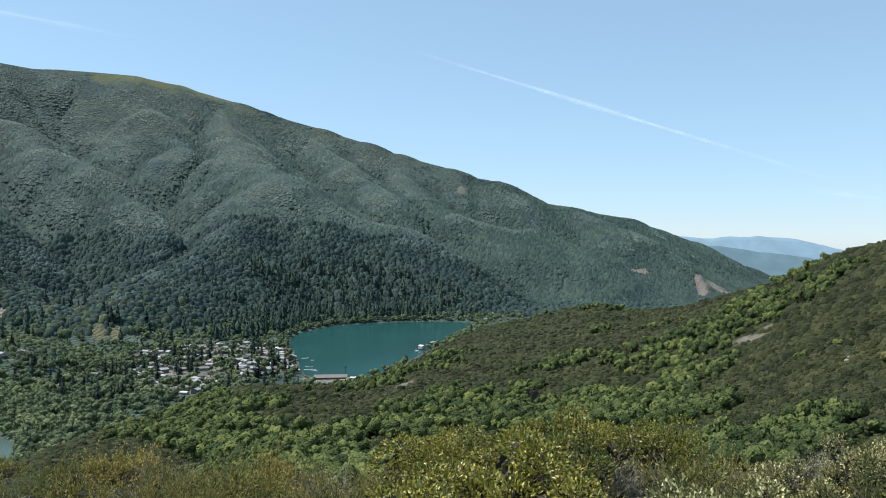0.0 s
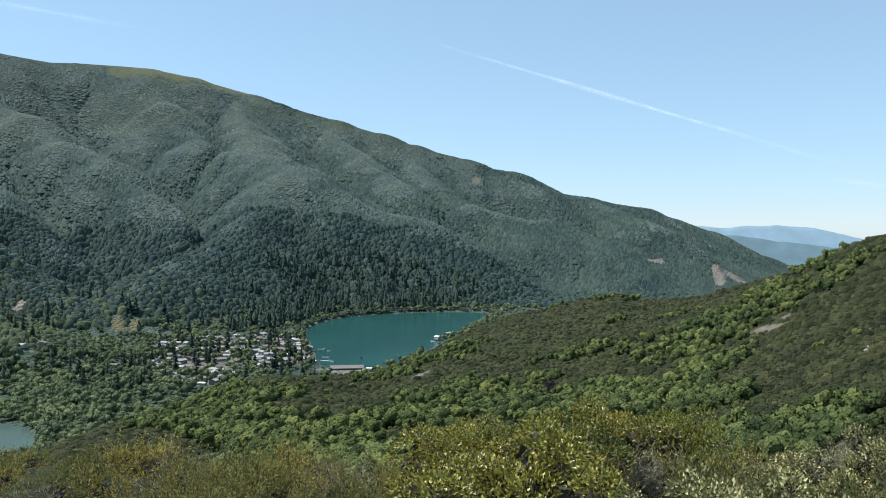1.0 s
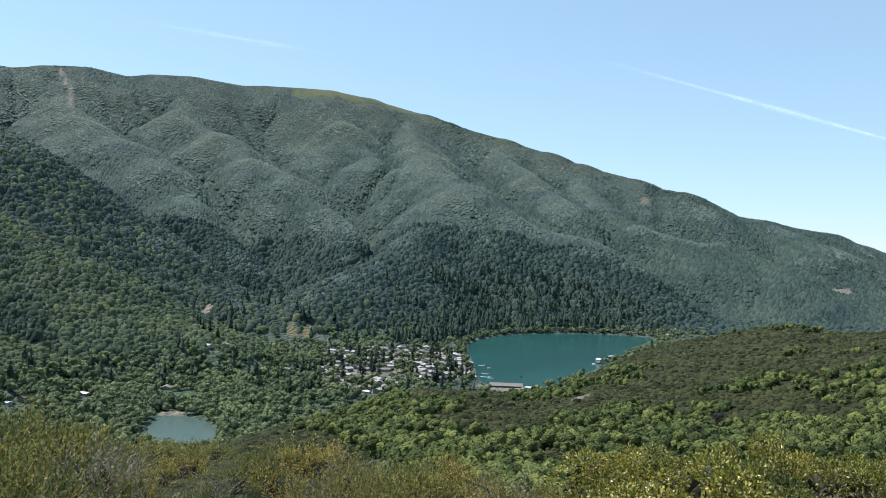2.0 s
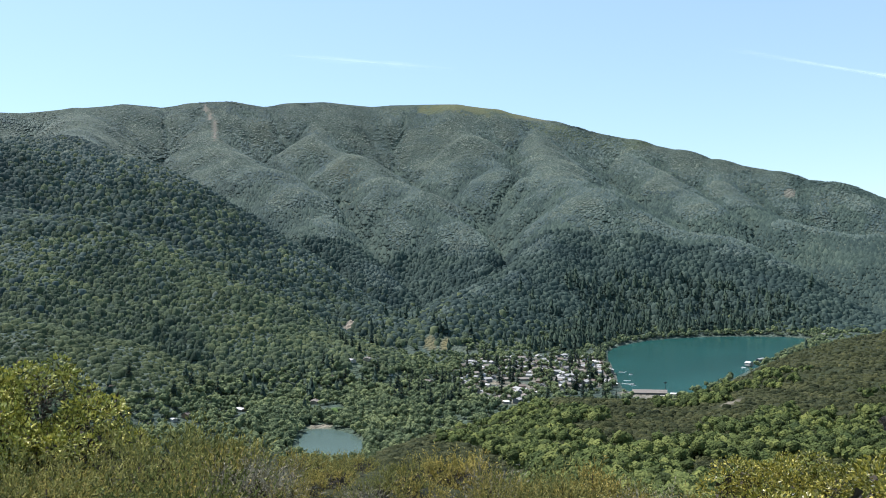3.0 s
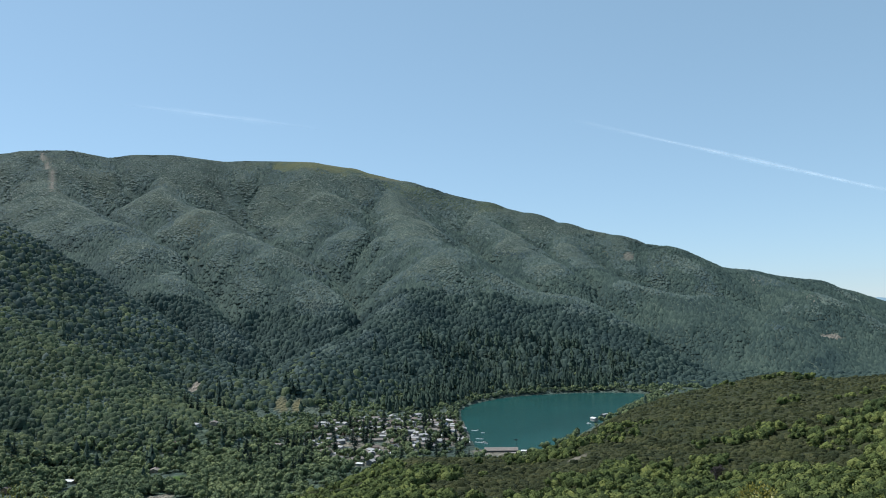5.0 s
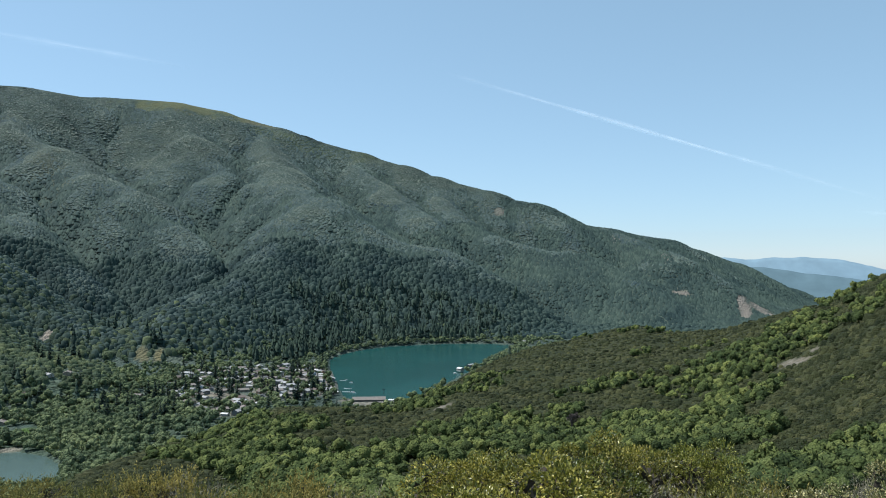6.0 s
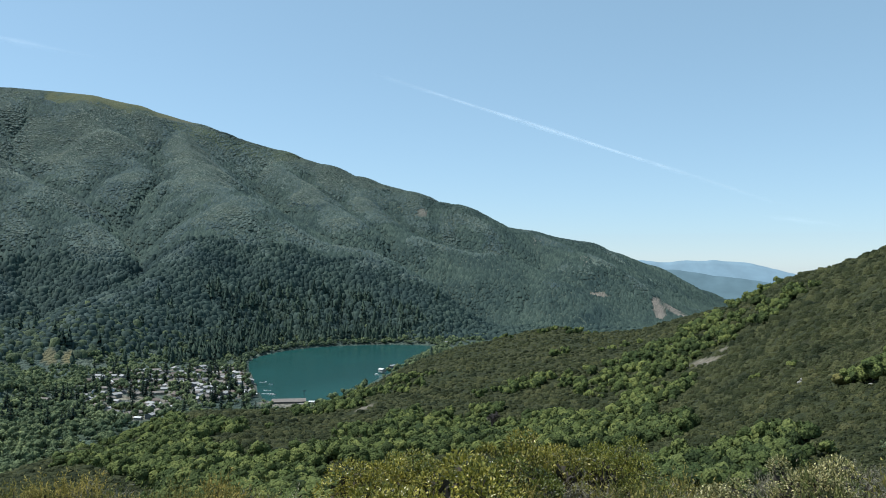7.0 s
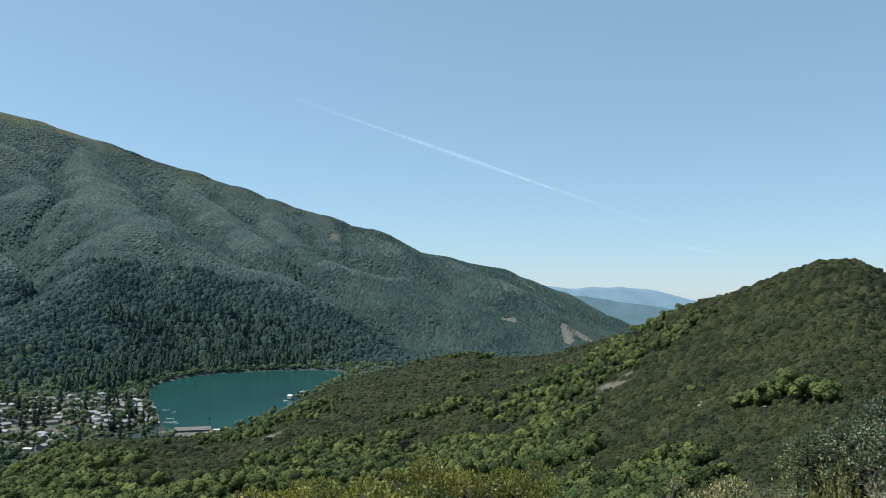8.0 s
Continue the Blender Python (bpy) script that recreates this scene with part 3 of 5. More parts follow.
def scatter(shape, pos, size, mat, name, jitter=0.22, lean=0.0):
    """All the crowns of a stand as one mesh: each its own turn, size and dents."""
    v, f = shape
    n, m = len(pos), len(v)
    a = rng.uniform(0, 2 * np.pi, n)
    ca, sa_ = np.cos(a)[:, None], np.sin(a)[:, None]
    w = v[None] * (1 + rng.uniform(-jitter, jitter, (n, m, 1)))
    x, y, z = w[..., 0] * size[:, 0:1], w[..., 1] * size[:, 1:2], w[..., 2] * size[:, 2:3]
    out = np.stack([x * ca - y * sa_, x * sa_ + y * ca, z], -1) + pos[:, None]
    faces = (f[None] + (np.arange(n) * m)[:, None, None]).reshape(-1, f.shape[1])
    me = bpy.data.meshes.new(name)
    bulk(me, out.reshape(-1, 3), faces)
    me.materials.append(mat)
    return me


def random_sites(n, az0, az1, d0, d1):
    az = rng.uniform(az0, az1, n)
    d = np.sqrt(rng.uniform(d0 * d0, d1 * d1, n))
    x, y = -np.sin(np.radians(az)) * d, np.cos(np.radians(az)) * d
    return x, y, az, d


def cover_at(x, y, reach=1.0):
    """How much each place is open: bare, grass, village or water."""
    o = np.zeros(x.shape)
    for az, dist, across, along, kind, tilt, thick in COVERS:
        if thick < 0.56:
            continue
        c, f = direction(az) * dist, direction(az + tilt)
        u, v = (x - c[0]) * f[1] - (y - c[1]) * f[0], (x - c[0]) * f[0] + (y - c[1]) * f[1]
        o = np.maximum(o, np.hypot(u / across, v / along) < reach)
    for az, dist, across, along in CLEARINGS:
        c, f = direction(az) * dist, direction(az)
        u, v = (x - c[0]) * f[1] - (y - c[1]) * f[0], (x - c[0]) * f[0] + (y - c[1]) * f[1]
        o = np.maximum(o, np.hypot(u / across, v / along) < 1)
    for poly in (LAKE, POND):
        o = np.maximum(o, inside(x, y, poly) < 2)
    return o


def on_near_hill(x, y, z):
    return near_hill(x, y) > z - 2.0


def hex_sites(step, a0, a1, d0, d1):
    """Evenly strewn places, one to each cell of a skewed grid."""
    u, v = np.meshgrid(np.arange(-d1, d1, step), np.arange(0, d1, step * 0.87))
    u = u + (np.arange(len(v)) % 2)[:, None] * step * 0.5
    x, y = (u + rng.uniform(-0.36, 0.36, u.shape) * step).ravel(), (v + rng.uniform(-0.36, 0.36, u.shape) * step).ravel()
    az, d = np.degrees(np.arctan2(-x, y)), np.hypot(x, y)
    k = (az > a0) & (az < a1) & (d > d0) & (d < d1)
    return x[k], y[k], az[k], d[k]


def low_dome(sides, rings):
    """A rounded crown of few faces: a top and rings of corners, the last one well under the slope."""
    v, f = [(0, 0, 1.0)], []
    for k in range(rings):
        a1 = (k + 1) / rings * 1.5
        for q in range(sides):
            a = 2 * math.pi * (q + 0.5 * (k % 2)) / sides
            v.append((math.sin(a1) * math.cos(a), math.sin(a1) * math.sin(a), math.cos(a1) if k < rings - 1 else -0.7))
    for q in range(sides):
        f.append((0, 1 + q, 1 + (q + 1) % sides))
        for k in range(rings - 1):
            b0, b1 = 1 + k * sides, 1 + (k + 1) * sides
            i, j = q, (q + 1) % sides
            f += [(b0 + i, b1 + i, b0 + j), (b0 + j, b1 + i, b1 + j)] if k % 2 == 0 else [(b0 + i, b1 + j, b0 + j), (b0 + i, b1 + i, b1 + j)]
    return np.array(v), np.array(f)


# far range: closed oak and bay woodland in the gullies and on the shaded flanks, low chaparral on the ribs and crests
BANDS = [(9.0, 2350, 4500, low_dome(6, 1), 0.14, 0.62), (8.4, 1560, 2350, low_dome(5, 2), 0.20, 0.78), (7.4, 900, 1560, low_dome(7, 2), 0.26, 0.78)]      # spacing, from, to, crown, dents, flatness
for step, d0, d1, shape, dent, low in BANDS:
    x, y, az, d = hex_sites(step, -30, 63, d0, d1)
    z = land(x, y)
    keep = in_sight(x, y, z + 6) & ~on_near_hill(x, y, z)
    x, y, z, az, d = (q[keep] for q in (x, y, z, az, d))
    keep = (cover_at(x, y) < 0.5) & (inside(x, y, VILLAGE) > 0) & (inside(x, y, LAKE) > 3) & ((z > 16) | (d > 1950))
    x, y, z, az, d = (q[keep] for q in (x, y, z, az, d))
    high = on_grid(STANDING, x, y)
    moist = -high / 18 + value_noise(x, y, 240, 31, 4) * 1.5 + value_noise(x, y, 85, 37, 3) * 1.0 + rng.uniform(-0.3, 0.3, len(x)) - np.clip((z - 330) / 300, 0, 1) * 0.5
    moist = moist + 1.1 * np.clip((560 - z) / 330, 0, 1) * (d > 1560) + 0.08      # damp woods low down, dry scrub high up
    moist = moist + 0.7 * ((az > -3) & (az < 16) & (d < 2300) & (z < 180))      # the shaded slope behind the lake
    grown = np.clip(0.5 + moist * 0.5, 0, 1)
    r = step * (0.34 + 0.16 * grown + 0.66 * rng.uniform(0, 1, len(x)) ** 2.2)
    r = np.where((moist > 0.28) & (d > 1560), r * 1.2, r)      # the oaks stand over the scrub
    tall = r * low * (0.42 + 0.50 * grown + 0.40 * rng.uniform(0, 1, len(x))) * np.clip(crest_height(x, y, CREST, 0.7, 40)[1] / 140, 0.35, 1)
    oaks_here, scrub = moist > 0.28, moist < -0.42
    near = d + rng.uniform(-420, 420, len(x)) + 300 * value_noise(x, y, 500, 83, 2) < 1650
    # the three far stands wear the haze-blue leaf colours
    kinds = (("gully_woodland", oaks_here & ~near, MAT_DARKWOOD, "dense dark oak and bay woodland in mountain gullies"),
             ("slope_woodland", ~oaks_here & ~scrub & ~near, MAT_FAR, "oaks and tall chaparral covering mountain slopes, coloured blue-grey for haze"),
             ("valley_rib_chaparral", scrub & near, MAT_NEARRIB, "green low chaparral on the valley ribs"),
             ("rib_chaparral", scrub & ~near, MAT_RIB, "low chaparral on the mountain ribs, coloured blue-grey for haze"),
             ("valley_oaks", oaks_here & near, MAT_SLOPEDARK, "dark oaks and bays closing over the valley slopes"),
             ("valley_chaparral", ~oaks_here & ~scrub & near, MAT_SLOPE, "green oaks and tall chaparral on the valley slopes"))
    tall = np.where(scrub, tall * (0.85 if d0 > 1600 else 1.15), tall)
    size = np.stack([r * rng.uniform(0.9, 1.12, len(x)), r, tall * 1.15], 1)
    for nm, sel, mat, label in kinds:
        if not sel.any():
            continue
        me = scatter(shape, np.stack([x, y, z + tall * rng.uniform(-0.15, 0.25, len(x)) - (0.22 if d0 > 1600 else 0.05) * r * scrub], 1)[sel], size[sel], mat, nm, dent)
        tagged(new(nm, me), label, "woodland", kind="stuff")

# conifers: on the shaded slope behind the lake and along the creek
spots = []
for n, a0, a1, d0, d1, zmax in ((2500, -3, 18, 1500, 2330, 170), (10, 27, 36, 900, 1250, 30), (16, 30, 52, 950, 1300, 60), (40, 17, 30, 1500, 1900, 60), (24, 24, 50, 1400, 1900, 160)):
    x, y, az, d = random_sites(n, a0, a1, d0, d1)
    z = land(x, y)
    k = (cover_at(x, y) < 0.5) & (inside(x, y, LAKE) > 24) & (inside(x, y, VILLAGE) > 5) & (z < zmax) & ~on_near_hill(x, y, z)
    if n > 500:      # close together at the foot of the slope, thinner upwards and at both ends
        k &= (value_noise(x, y, 110, 53, 3) * 0.8 > z / 150 - 0.62) & (az + rng.uniform(-3, 3, n) > -0.5) & (az + rng.uniform(-2, 2, n) < 15.0)
    spots.append(np.stack([x, y, z], 1)[k])
spots = np.concatenate(spots)
h = 17 + 25 * rng.uniform(0, 1, len(spots)) ** 1.5
spots[:, 2] -= h * 0.09
me = scatter(cone_shape(7, 6), spots, np.stack([h * 0.19 + 3.0, h * 0.19 + 3.0, h], 1), MAT_CONIFER, "conifer_stand", 0.2)
tagged(new("conifer_stand", me), "dark green redwood and fir stand above the lake shore", "conifers", kind="stuff")

# valley floor: bright broadleaf trees round the pond, creek and village
for block, (n, a0, a1, d0, d1, most) in enumerate(((44000, 19, 60, 540, 1350, 2400), (40000, -6, 46, 900, 2050, 1500), (9000, 24, 36, 660, 1000, 700))):
    x, y, az, d = random_sites(n, a0, a1, d0, d1)
    z = land(x, y)
    v_in = inside(x, y, VILLAGE)
    k = (z < 26) & ~on_near_hill(x, y, z) & (cover_at(x, y) < 0.5) & (inside(x, y, LAKE) > 4) & (inside(x, y, POND) > 3) & in_sight(x, y, z + 8, 0.02) & ((v_in > 0) | (rng.uniform(0, 1, len(x)) < 0.6))
    pos, v_in = np.stack([x, y, z], 1)[k][:most], v_in[k][:most]
    r = (3.2 + 6.0 * rng.uniform(0, 1, len(pos))) * np.where(v_in > 0, 1.0, 0.55)
    for s in range(3):
        sel = np.arange(s, len(pos), 3)
        me = scatter(clump_shape(50 + s + 3 * block, 3, 30, 0.15, 0.15), pos[sel], np.stack([r, r, r * rng.uniform(0.9, 1.35, len(r))], 1)[sel], MAT_VALLEY, "valley_woodland", 0.08)
        tagged(new("valley_woodland", me), "bright green broadleaf trees filling the valley floor", "woodland", group="woods on the valley floor", kind="stuff")

# trees leaning over the far shore of the lake
shore = []
for (ax, ay), (bx, by) in zip(LAKE, LAKE[1:] + LAKE[:1]):
    n = int(math.hypot(bx - ax, by - ay) / 4.5)
    for k in range(n):
        s = k / n
        out = np.array((by - ay, ax - bx)) / math.hypot(bx - ax, by - ay)
        q = np.array((ax + (bx - ax) * s, ay + (by - ay) * s))
        w = rng.uniform(3, 20)
        for side in (1, -1):
            c = q + out * side * w
            if math.hypot(*c) > 1420 and float(inside(c[:1], c[1:], LAKE)[0]) > 2:
                shore.append(c)
shore = np.array(shore)
r = rng.uniform(3.2, 8.0, len(shore))
me = scatter(clump_shape(70, 4, 50, 0.11, 0.2), np.stack([shore[:, 0], shore[:, 1], land(shore[:, 0], shore[:, 1])], 1), np.stack([r, r, r * 1.15], 1), MAT_SLOPE, "shore_woodland", 0.1)
tagged(new("shore_woodland", me), "leafy trees crowding the far lake shore", "woodland", kind="stuff")


# ---- the near hill: scrub oaks in the draws, low brush between ----
def brush_sites(n, a0, a1, d0, d1):
    az = rng.uniform(a0, a1, n)
    d = d0 * (d1 / d0) ** rng.uniform(0, 1, n) ** 0.6
    return -np.sin(np.radians(az)) * d, np.cos(np.radians(az)) * d, az, d


# thickets fill the draw below the rim and the foot of the slope; open brush lies above and on the shoulder
THICK_AZ = [-34, -28, -25, -20, -15, -8, 0, 5, 10, 16, 24]
THICK_TOP = [-9.5, -0.6, -0.7, -3.6, -5.8, -7.8, -10.0, -11.2, -10.2, -9.4, -10.9]
THICK_LOW = [-8.5, -0.9, -3.8, -8.0, -11.5, -15.0, -16.0, -16.5, -16.0, -15.0, -12.0]
x, y, az, d = brush_sites(120000, -44, 32, 45, 1150)
z = land(x, y)
k = on_near_hill(x, y, z) & in_sight(x, y, z + 3, 0.015) & (cover_at(x, y, 1.3) < 0.5)
x, y, z, d, az = (q[k] for q in (x, y, z, d, az))
ang = np.degrees(np.arctan2(z - EYE, d))
top, low = np.interp(az, THICK_AZ, THICK_TOP), np.interp(az, THICK_AZ, THICK_LOW)
band = np.clip(np.minimum(top - ang, ang - low) / 0.8 + 0.5, 0, 1)
foot = np.clip((-10.4 - ang) / 0.8 + 0.5, 0, 1) * (az > -30) * (az < 10) * np.clip((d - 120) / 40, 0, 1)
dense = value_noise(x, y, 60, 61, 4) * 0.8 + 0.42 * np.maximum(band, foot * 0.8) - 0.37 - 0.22 * (az < -27) - 0.22 * (az > 19)
tree = (dense > -0.06) & (rng.uniform(0, 1, len(x)) < 0.52) & ~((az < -27.5) & (d > 0.82 * np.interp(az, RIM_AZ, RIM_D)))
ti = np.nonzero(tree)[0][:2100]
r = rng.uniform(1.6, 4.0, len(ti)) * (1 + 0.8 * rng.uniform(0, 1, len(ti)) ** 3) * np.clip(0.95 + dense[ti], 0.6, 1.4) * np.clip(d[ti] / 180, 0.65, 1.4)
r = np.minimum(r * 1.18, 6.2)
close = d[ti] < 170
for s in range(10):
    sel = np.nonzero(close if s < 4 else ~close)[0][s % 4 if s < 4 else s - 4::4 if s < 4 else 6]
    p = np.stack([x[ti], y[ti], z[ti] - 0.2], 1)[sel]
    shape = clump_shape(s, 5, 120, 0.07, 0.0, True) if s < 4 else clump_shape(s, 4, 60, 0.11)
    me = scatter(shape, p, np.stack([r, r, r * 1.1], 1)[sel], MAT_OAK, "scrub_oak_thicket", 0.06)
    tagged(new("scrub_oak_thicket", me), "thicket of green scrub oaks on the hillside", "shrubs", group="thickets on the near hill", kind="stuff")
bi = np.nonzero(~tree | (rng.uniform(0, 1, len(x)) < 0.2))[0][:42000]
r = rng.uniform(0.45, 1.2, len(bi)) * np.clip(d[bi] / 240, 0.5, 1.7) * (1 + 1.0 * rng.uniform(0, 1, len(bi)) ** 6)
me = scatter(low_dome(5, 2), np.stack([x[bi], y[bi], z[bi]], 1), np.stack([r * 1.2, r, r * rng.uniform(0.4, 0.95, len(r))], 1), MAT_BRUSH, "low_brush", 0.26)
tagged(new("low_brush", me), "low olive-brown chaparral brush on the hillside", "brush", kind="stuff")


# ---- the shrubs and the small tree beside the trail ----
def part(name, me, mat, parent, label=""):
    ob = new(name, me)
    if mat and not me.materials:
        me.materials.append(mat)
    ob.parent = parent
    return tagged(ob, label) if label else ob


def thing(name, label, category, group=""):
    return tagged(new(name), label, category, group)


def mesh_of(name, v, f, mat, smooth=False):
    me = bpy.data.meshes.new(name)
    bulk(me, np.asarray(v), np.asarray(f), smooth)
    me.materials.append(mat)
    return me


def tubes(paths, sides=4):
    """Tapered limbs: each path is a list of (place, radius)."""
    v, f, base = [], [], 0
    for path in paths:
        for (p, r) in path:
            for s in range(sides):
                a = 2 * math.pi * s / sides
                v.append((p[0] + r * math.cos(a), p[1] + r * math.sin(a), p[2]))
        for k in range(len(path) - 1):
            for s in range(sides):
                i, j = base + k * sides + s, base + k * sides + (s + 1) % sides
                f.append((i, j, j + sides, i + sides))
        base += len(path) * sides
    return v, f


def leaves(g, centres, normals, length, width, small=False):
    """Folded leaves, each two triangles about a midrib; small ones a single blade."""
    n = len(centres)
    d = normals + g.normal(0, 0.55, (n, 3))
    d /= np.linalg.norm(d, axis=1, keepdims=True)
    t = np.cross(d, g.normal(size=(n, 3)))
    t /= np.linalg.norm(t, axis=1, keepdims=True)
    q = np.cross(t, d)
    l = length * g.uniform(0.7, 1.25, (n, 1))
    w = width * g.uniform(0.75, 1.2, (n, 1)) * 0.5
    base, tip = centres - d * l * 0.4, centres + d * l * 0.6
    v = np.stack([base, centres + t * w + q * w * 0.35, tip, centres - t * w + q * w * 0.35], 1).reshape(-1, 3)
    if small:
        v = np.stack([base + t * w, tip, base - t * w * 0.6 + q * w], 1).reshape(-1, 3)
        return v, np.arange(n * 3).reshape(-1, 3)
    k = (np.arange(n) * 4)[:, None]
    f = np.stack([k + (0, 1, 2), k + (0, 2, 3)], 1).reshape(-1, 3)
    return v, f


def leafy_shrub(seed, mat, radius, height, count, length, width, name, label, small=True):
    g = np.random.default_rng(seed)
    lobes = [(g.uniform(-0.75, 0.75) * radius, g.uniform(-0.75, 0.75) * radius, g.uniform(0.35, 0.86) * height, g.uniform(0.20, 0.36) * radius) for _ in range(16)]
    c, n, limbs = [], [], []
    for x0, y0, z0, r0 in lobes:
        k = count // len(lobes)
        d = g.normal(size=(k, 3))
        d[:, 2] = np.abs(d[:, 2]) * 1.1 - 0.35
        d /= np.linalg.norm(d, axis=1, keepdims=True)
        rr = r0 * g.uniform(0.55, 1.12, (k, 1)) ** 0.7
        c.append(np.array((x0, y0, z0)) + d * rr * (1, 1, 0.8))
        n.append(d + (0, 0, 0.35))
        for m in range(3):
            e = np.array((x0, y0, z0)) + g.normal(0, 0.3, 3) * r0
            b0 = np.array((x0 * 0.15, y0 * 0.15, -0.05))
            mid = (b0 + e) / 2 + g.normal(0, 0.05, 3)
            limbs.append([(b0, 0.016), (mid, 0.010), (e, 0.004)])
    ob = thing(name, label, "shrub")
    part("branchwork", mesh_of("branchwork", *tubes(limbs), MAT_BARK, True), None, ob)
    # added dark leaves in the core, their colour standing in for shade
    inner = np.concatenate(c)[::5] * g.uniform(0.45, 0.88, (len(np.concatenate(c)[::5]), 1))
    part("inner_leaves", mesh_of("inner_leaves", *leaves(g, inner, g.normal(size=inner.shape), 0.11, 0.06, True), MAT_INNER_SHADE), None, ob)
    part("foliage", mesh_of("foliage", *leaves(g, np.concatenate(c), np.concatenate(n), length, width, small), mat), None, ob)
    return ob


def sprig_shrub(seed, mat, radius, height, tufts, name, label, sprigs=10, needles=15, fine=0.036, wide=0.0046, tall=0.30, fan=0.42):
    """Feathery shrub: woody stems, each bearing a brush of slender needled sprigs, dark dead twigs inside that also
    stand for inner shade.
    """
    g = np.random.default_rng(seed)
    a, q = g.uniform(0, 2 * np.pi, tufts), np.sqrt(g.uniform(0, 1, tufts))
    dome = np.sqrt(1 - 0.75 * q ** 2) * g.uniform(0.62, 1.0, tufts)
    foot = np.stack([np.cos(a) * q * radius, np.sin(a) * q * radius, height * (dome - 0.42 * tall / 0.30)], 1)
    foot[:, 2] = np.maximum(foot[:, 2], 0.06)
    axis = np.stack([np.cos(a) * q * 0.75, np.sin(a) * q * 0.75, np.ones(tufts)], 1)
    lean = axis[:, None] + g.normal(0, fan, (tufts, sprigs, 3))
    lean /= np.linalg.norm(lean, axis=2, keepdims=True)
    l = g.uniform(0.55, 1.1, (tufts, sprigs, 1)) * tall * 1.25
    u = g.uniform(0.12, 1, (tufts, sprigs, needles, 1))
    at = foot[:, None, None] + lean[:, :, None] * u * l[:, :, None]
    way = lean[:, :, None] + g.normal(0, 0.5, (tufts, sprigs, needles, 3))
    way /= np.linalg.norm(way, axis=3, keepdims=True)
    side = np.cross(way, g.normal(size=way.shape))
    side /= np.linalg.norm(side, axis=3, keepdims=True)
    nl = fine * g.uniform(0.7, 1.4, u.shape) * (1.2 - 0.5 * u)
    v = np.stack([at - side * wide, at + side * wide, at + way * nl], 3).reshape(-1, 3)
    ob = thing(name, label, "shrub")
    limbs = [[(np.array((f[0] * 0.15, f[1] * 0.15, -0.05)), 0.013), (np.array((f[0] * 0.5, f[1] * 0.5, f[2] * 0.45)) + g.normal(0, 0.03, 3), 0.009), (f + (0, 0, tall * 0.4), 0.004)] for f in foot[::2]]
    part("branchwork", mesh_of("branchwork", *tubes(limbs, 3), MAT_BARK, True), None, ob)
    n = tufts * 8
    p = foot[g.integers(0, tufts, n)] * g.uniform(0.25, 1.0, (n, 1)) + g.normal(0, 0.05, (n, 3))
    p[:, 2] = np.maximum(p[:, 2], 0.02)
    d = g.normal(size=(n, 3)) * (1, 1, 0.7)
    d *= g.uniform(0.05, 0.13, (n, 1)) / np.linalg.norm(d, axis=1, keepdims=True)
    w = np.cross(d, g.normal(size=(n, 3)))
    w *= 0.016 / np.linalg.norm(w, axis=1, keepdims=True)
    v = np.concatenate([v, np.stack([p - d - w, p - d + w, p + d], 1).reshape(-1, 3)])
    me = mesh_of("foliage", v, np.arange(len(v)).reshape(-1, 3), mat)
    me.materials.append(MAT_INNER_SHADE)
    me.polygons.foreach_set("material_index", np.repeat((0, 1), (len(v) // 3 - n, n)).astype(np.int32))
    part("foliage", me, None, ob)
    return ob


GOLD = "feathery olive-gold chamise shrub on the trail bank"
KINDS = {
    "chamise": [sprig_shrub(100 + k, MAT_CHAMISE, 0.55, 0.85, 26, "chamise_shrub", GOLD, 10, 17, 0.040, 0.0052, 0.36, 0.32) for k in range(4)],
    "far_chamise": [sprig_shrub(120 + k, MAT_CHAMISE, 0.55, 0.85, 24, "chamise_shrub", GOLD, 7, 9, 0.060, 0.0100, 0.34, 0.34) for k in range(4)],
    "twig": [sprig_shrub(140 + k, MAT_GREYTWIG, 0.50, 0.85, 16, "bare_twig_shrub", "bare grey twiggy shrub among the chamise", 14, 9, 0.075, 0.0036, 0.36, 0.6) for k in range(2)],
    "toyon": [leafy_shrub(180 + k, MAT_TOYON, 0.85, 1.25, 6600, 0.037, 0.023, "yellow_green_shrub", "yellow-green leathery-leaved shrub on the trail bank", False) for k in range(3)],
    "manzanita": [leafy_shrub(220 + k, MAT_MANZANITA, 0.70, 0.90, 4400, 0.034, 0.024, "manzanita_shrub", "pale grey-green manzanita shrub with oval leaves", False) for k in range(3)],
}
KINDS["tall_manzanita"] = [leafy_shrub(240 + k, MAT_MANZANITA, 1.05, 1.35, 8000, 0.038, 0.026, "manzanita_shrub", "tall pale grey-green manzanita shrub on the trail bank", False) for k in range(3)]
used = {k: 0 for k in KINDS}
g = np.random.default_rng(11)


def plant(kind, x, y, scale):
    if x * x + y * y < 9:
        return
    if 23 < math.degrees(math.atan2(-x, y)) < 34:
        scale = min(scale, 0.70)
    elif math.degrees(math.atan2(-x, y)) > 34:
        scale *= 1.14
    z = float(land(np.array([x]), np.array([y]))[0])
    src = KINDS[kind][used[kind] % len(KINDS[kind])]
    m = pose(x, y, z - 0.03, 0, 0, g.uniform(0, 360)) @ Matrix.Diagonal((scale, scale, scale * g.uniform(0.85, 1.15), 1))
    if used[kind] < len(KINDS[kind]):
        src.matrix_basis = m
        tagged(src, group="shrubs along the trail")
    else:
        ob = copy_thing(src, m)
        ob.matrix_basis = m
    used[kind] += 1


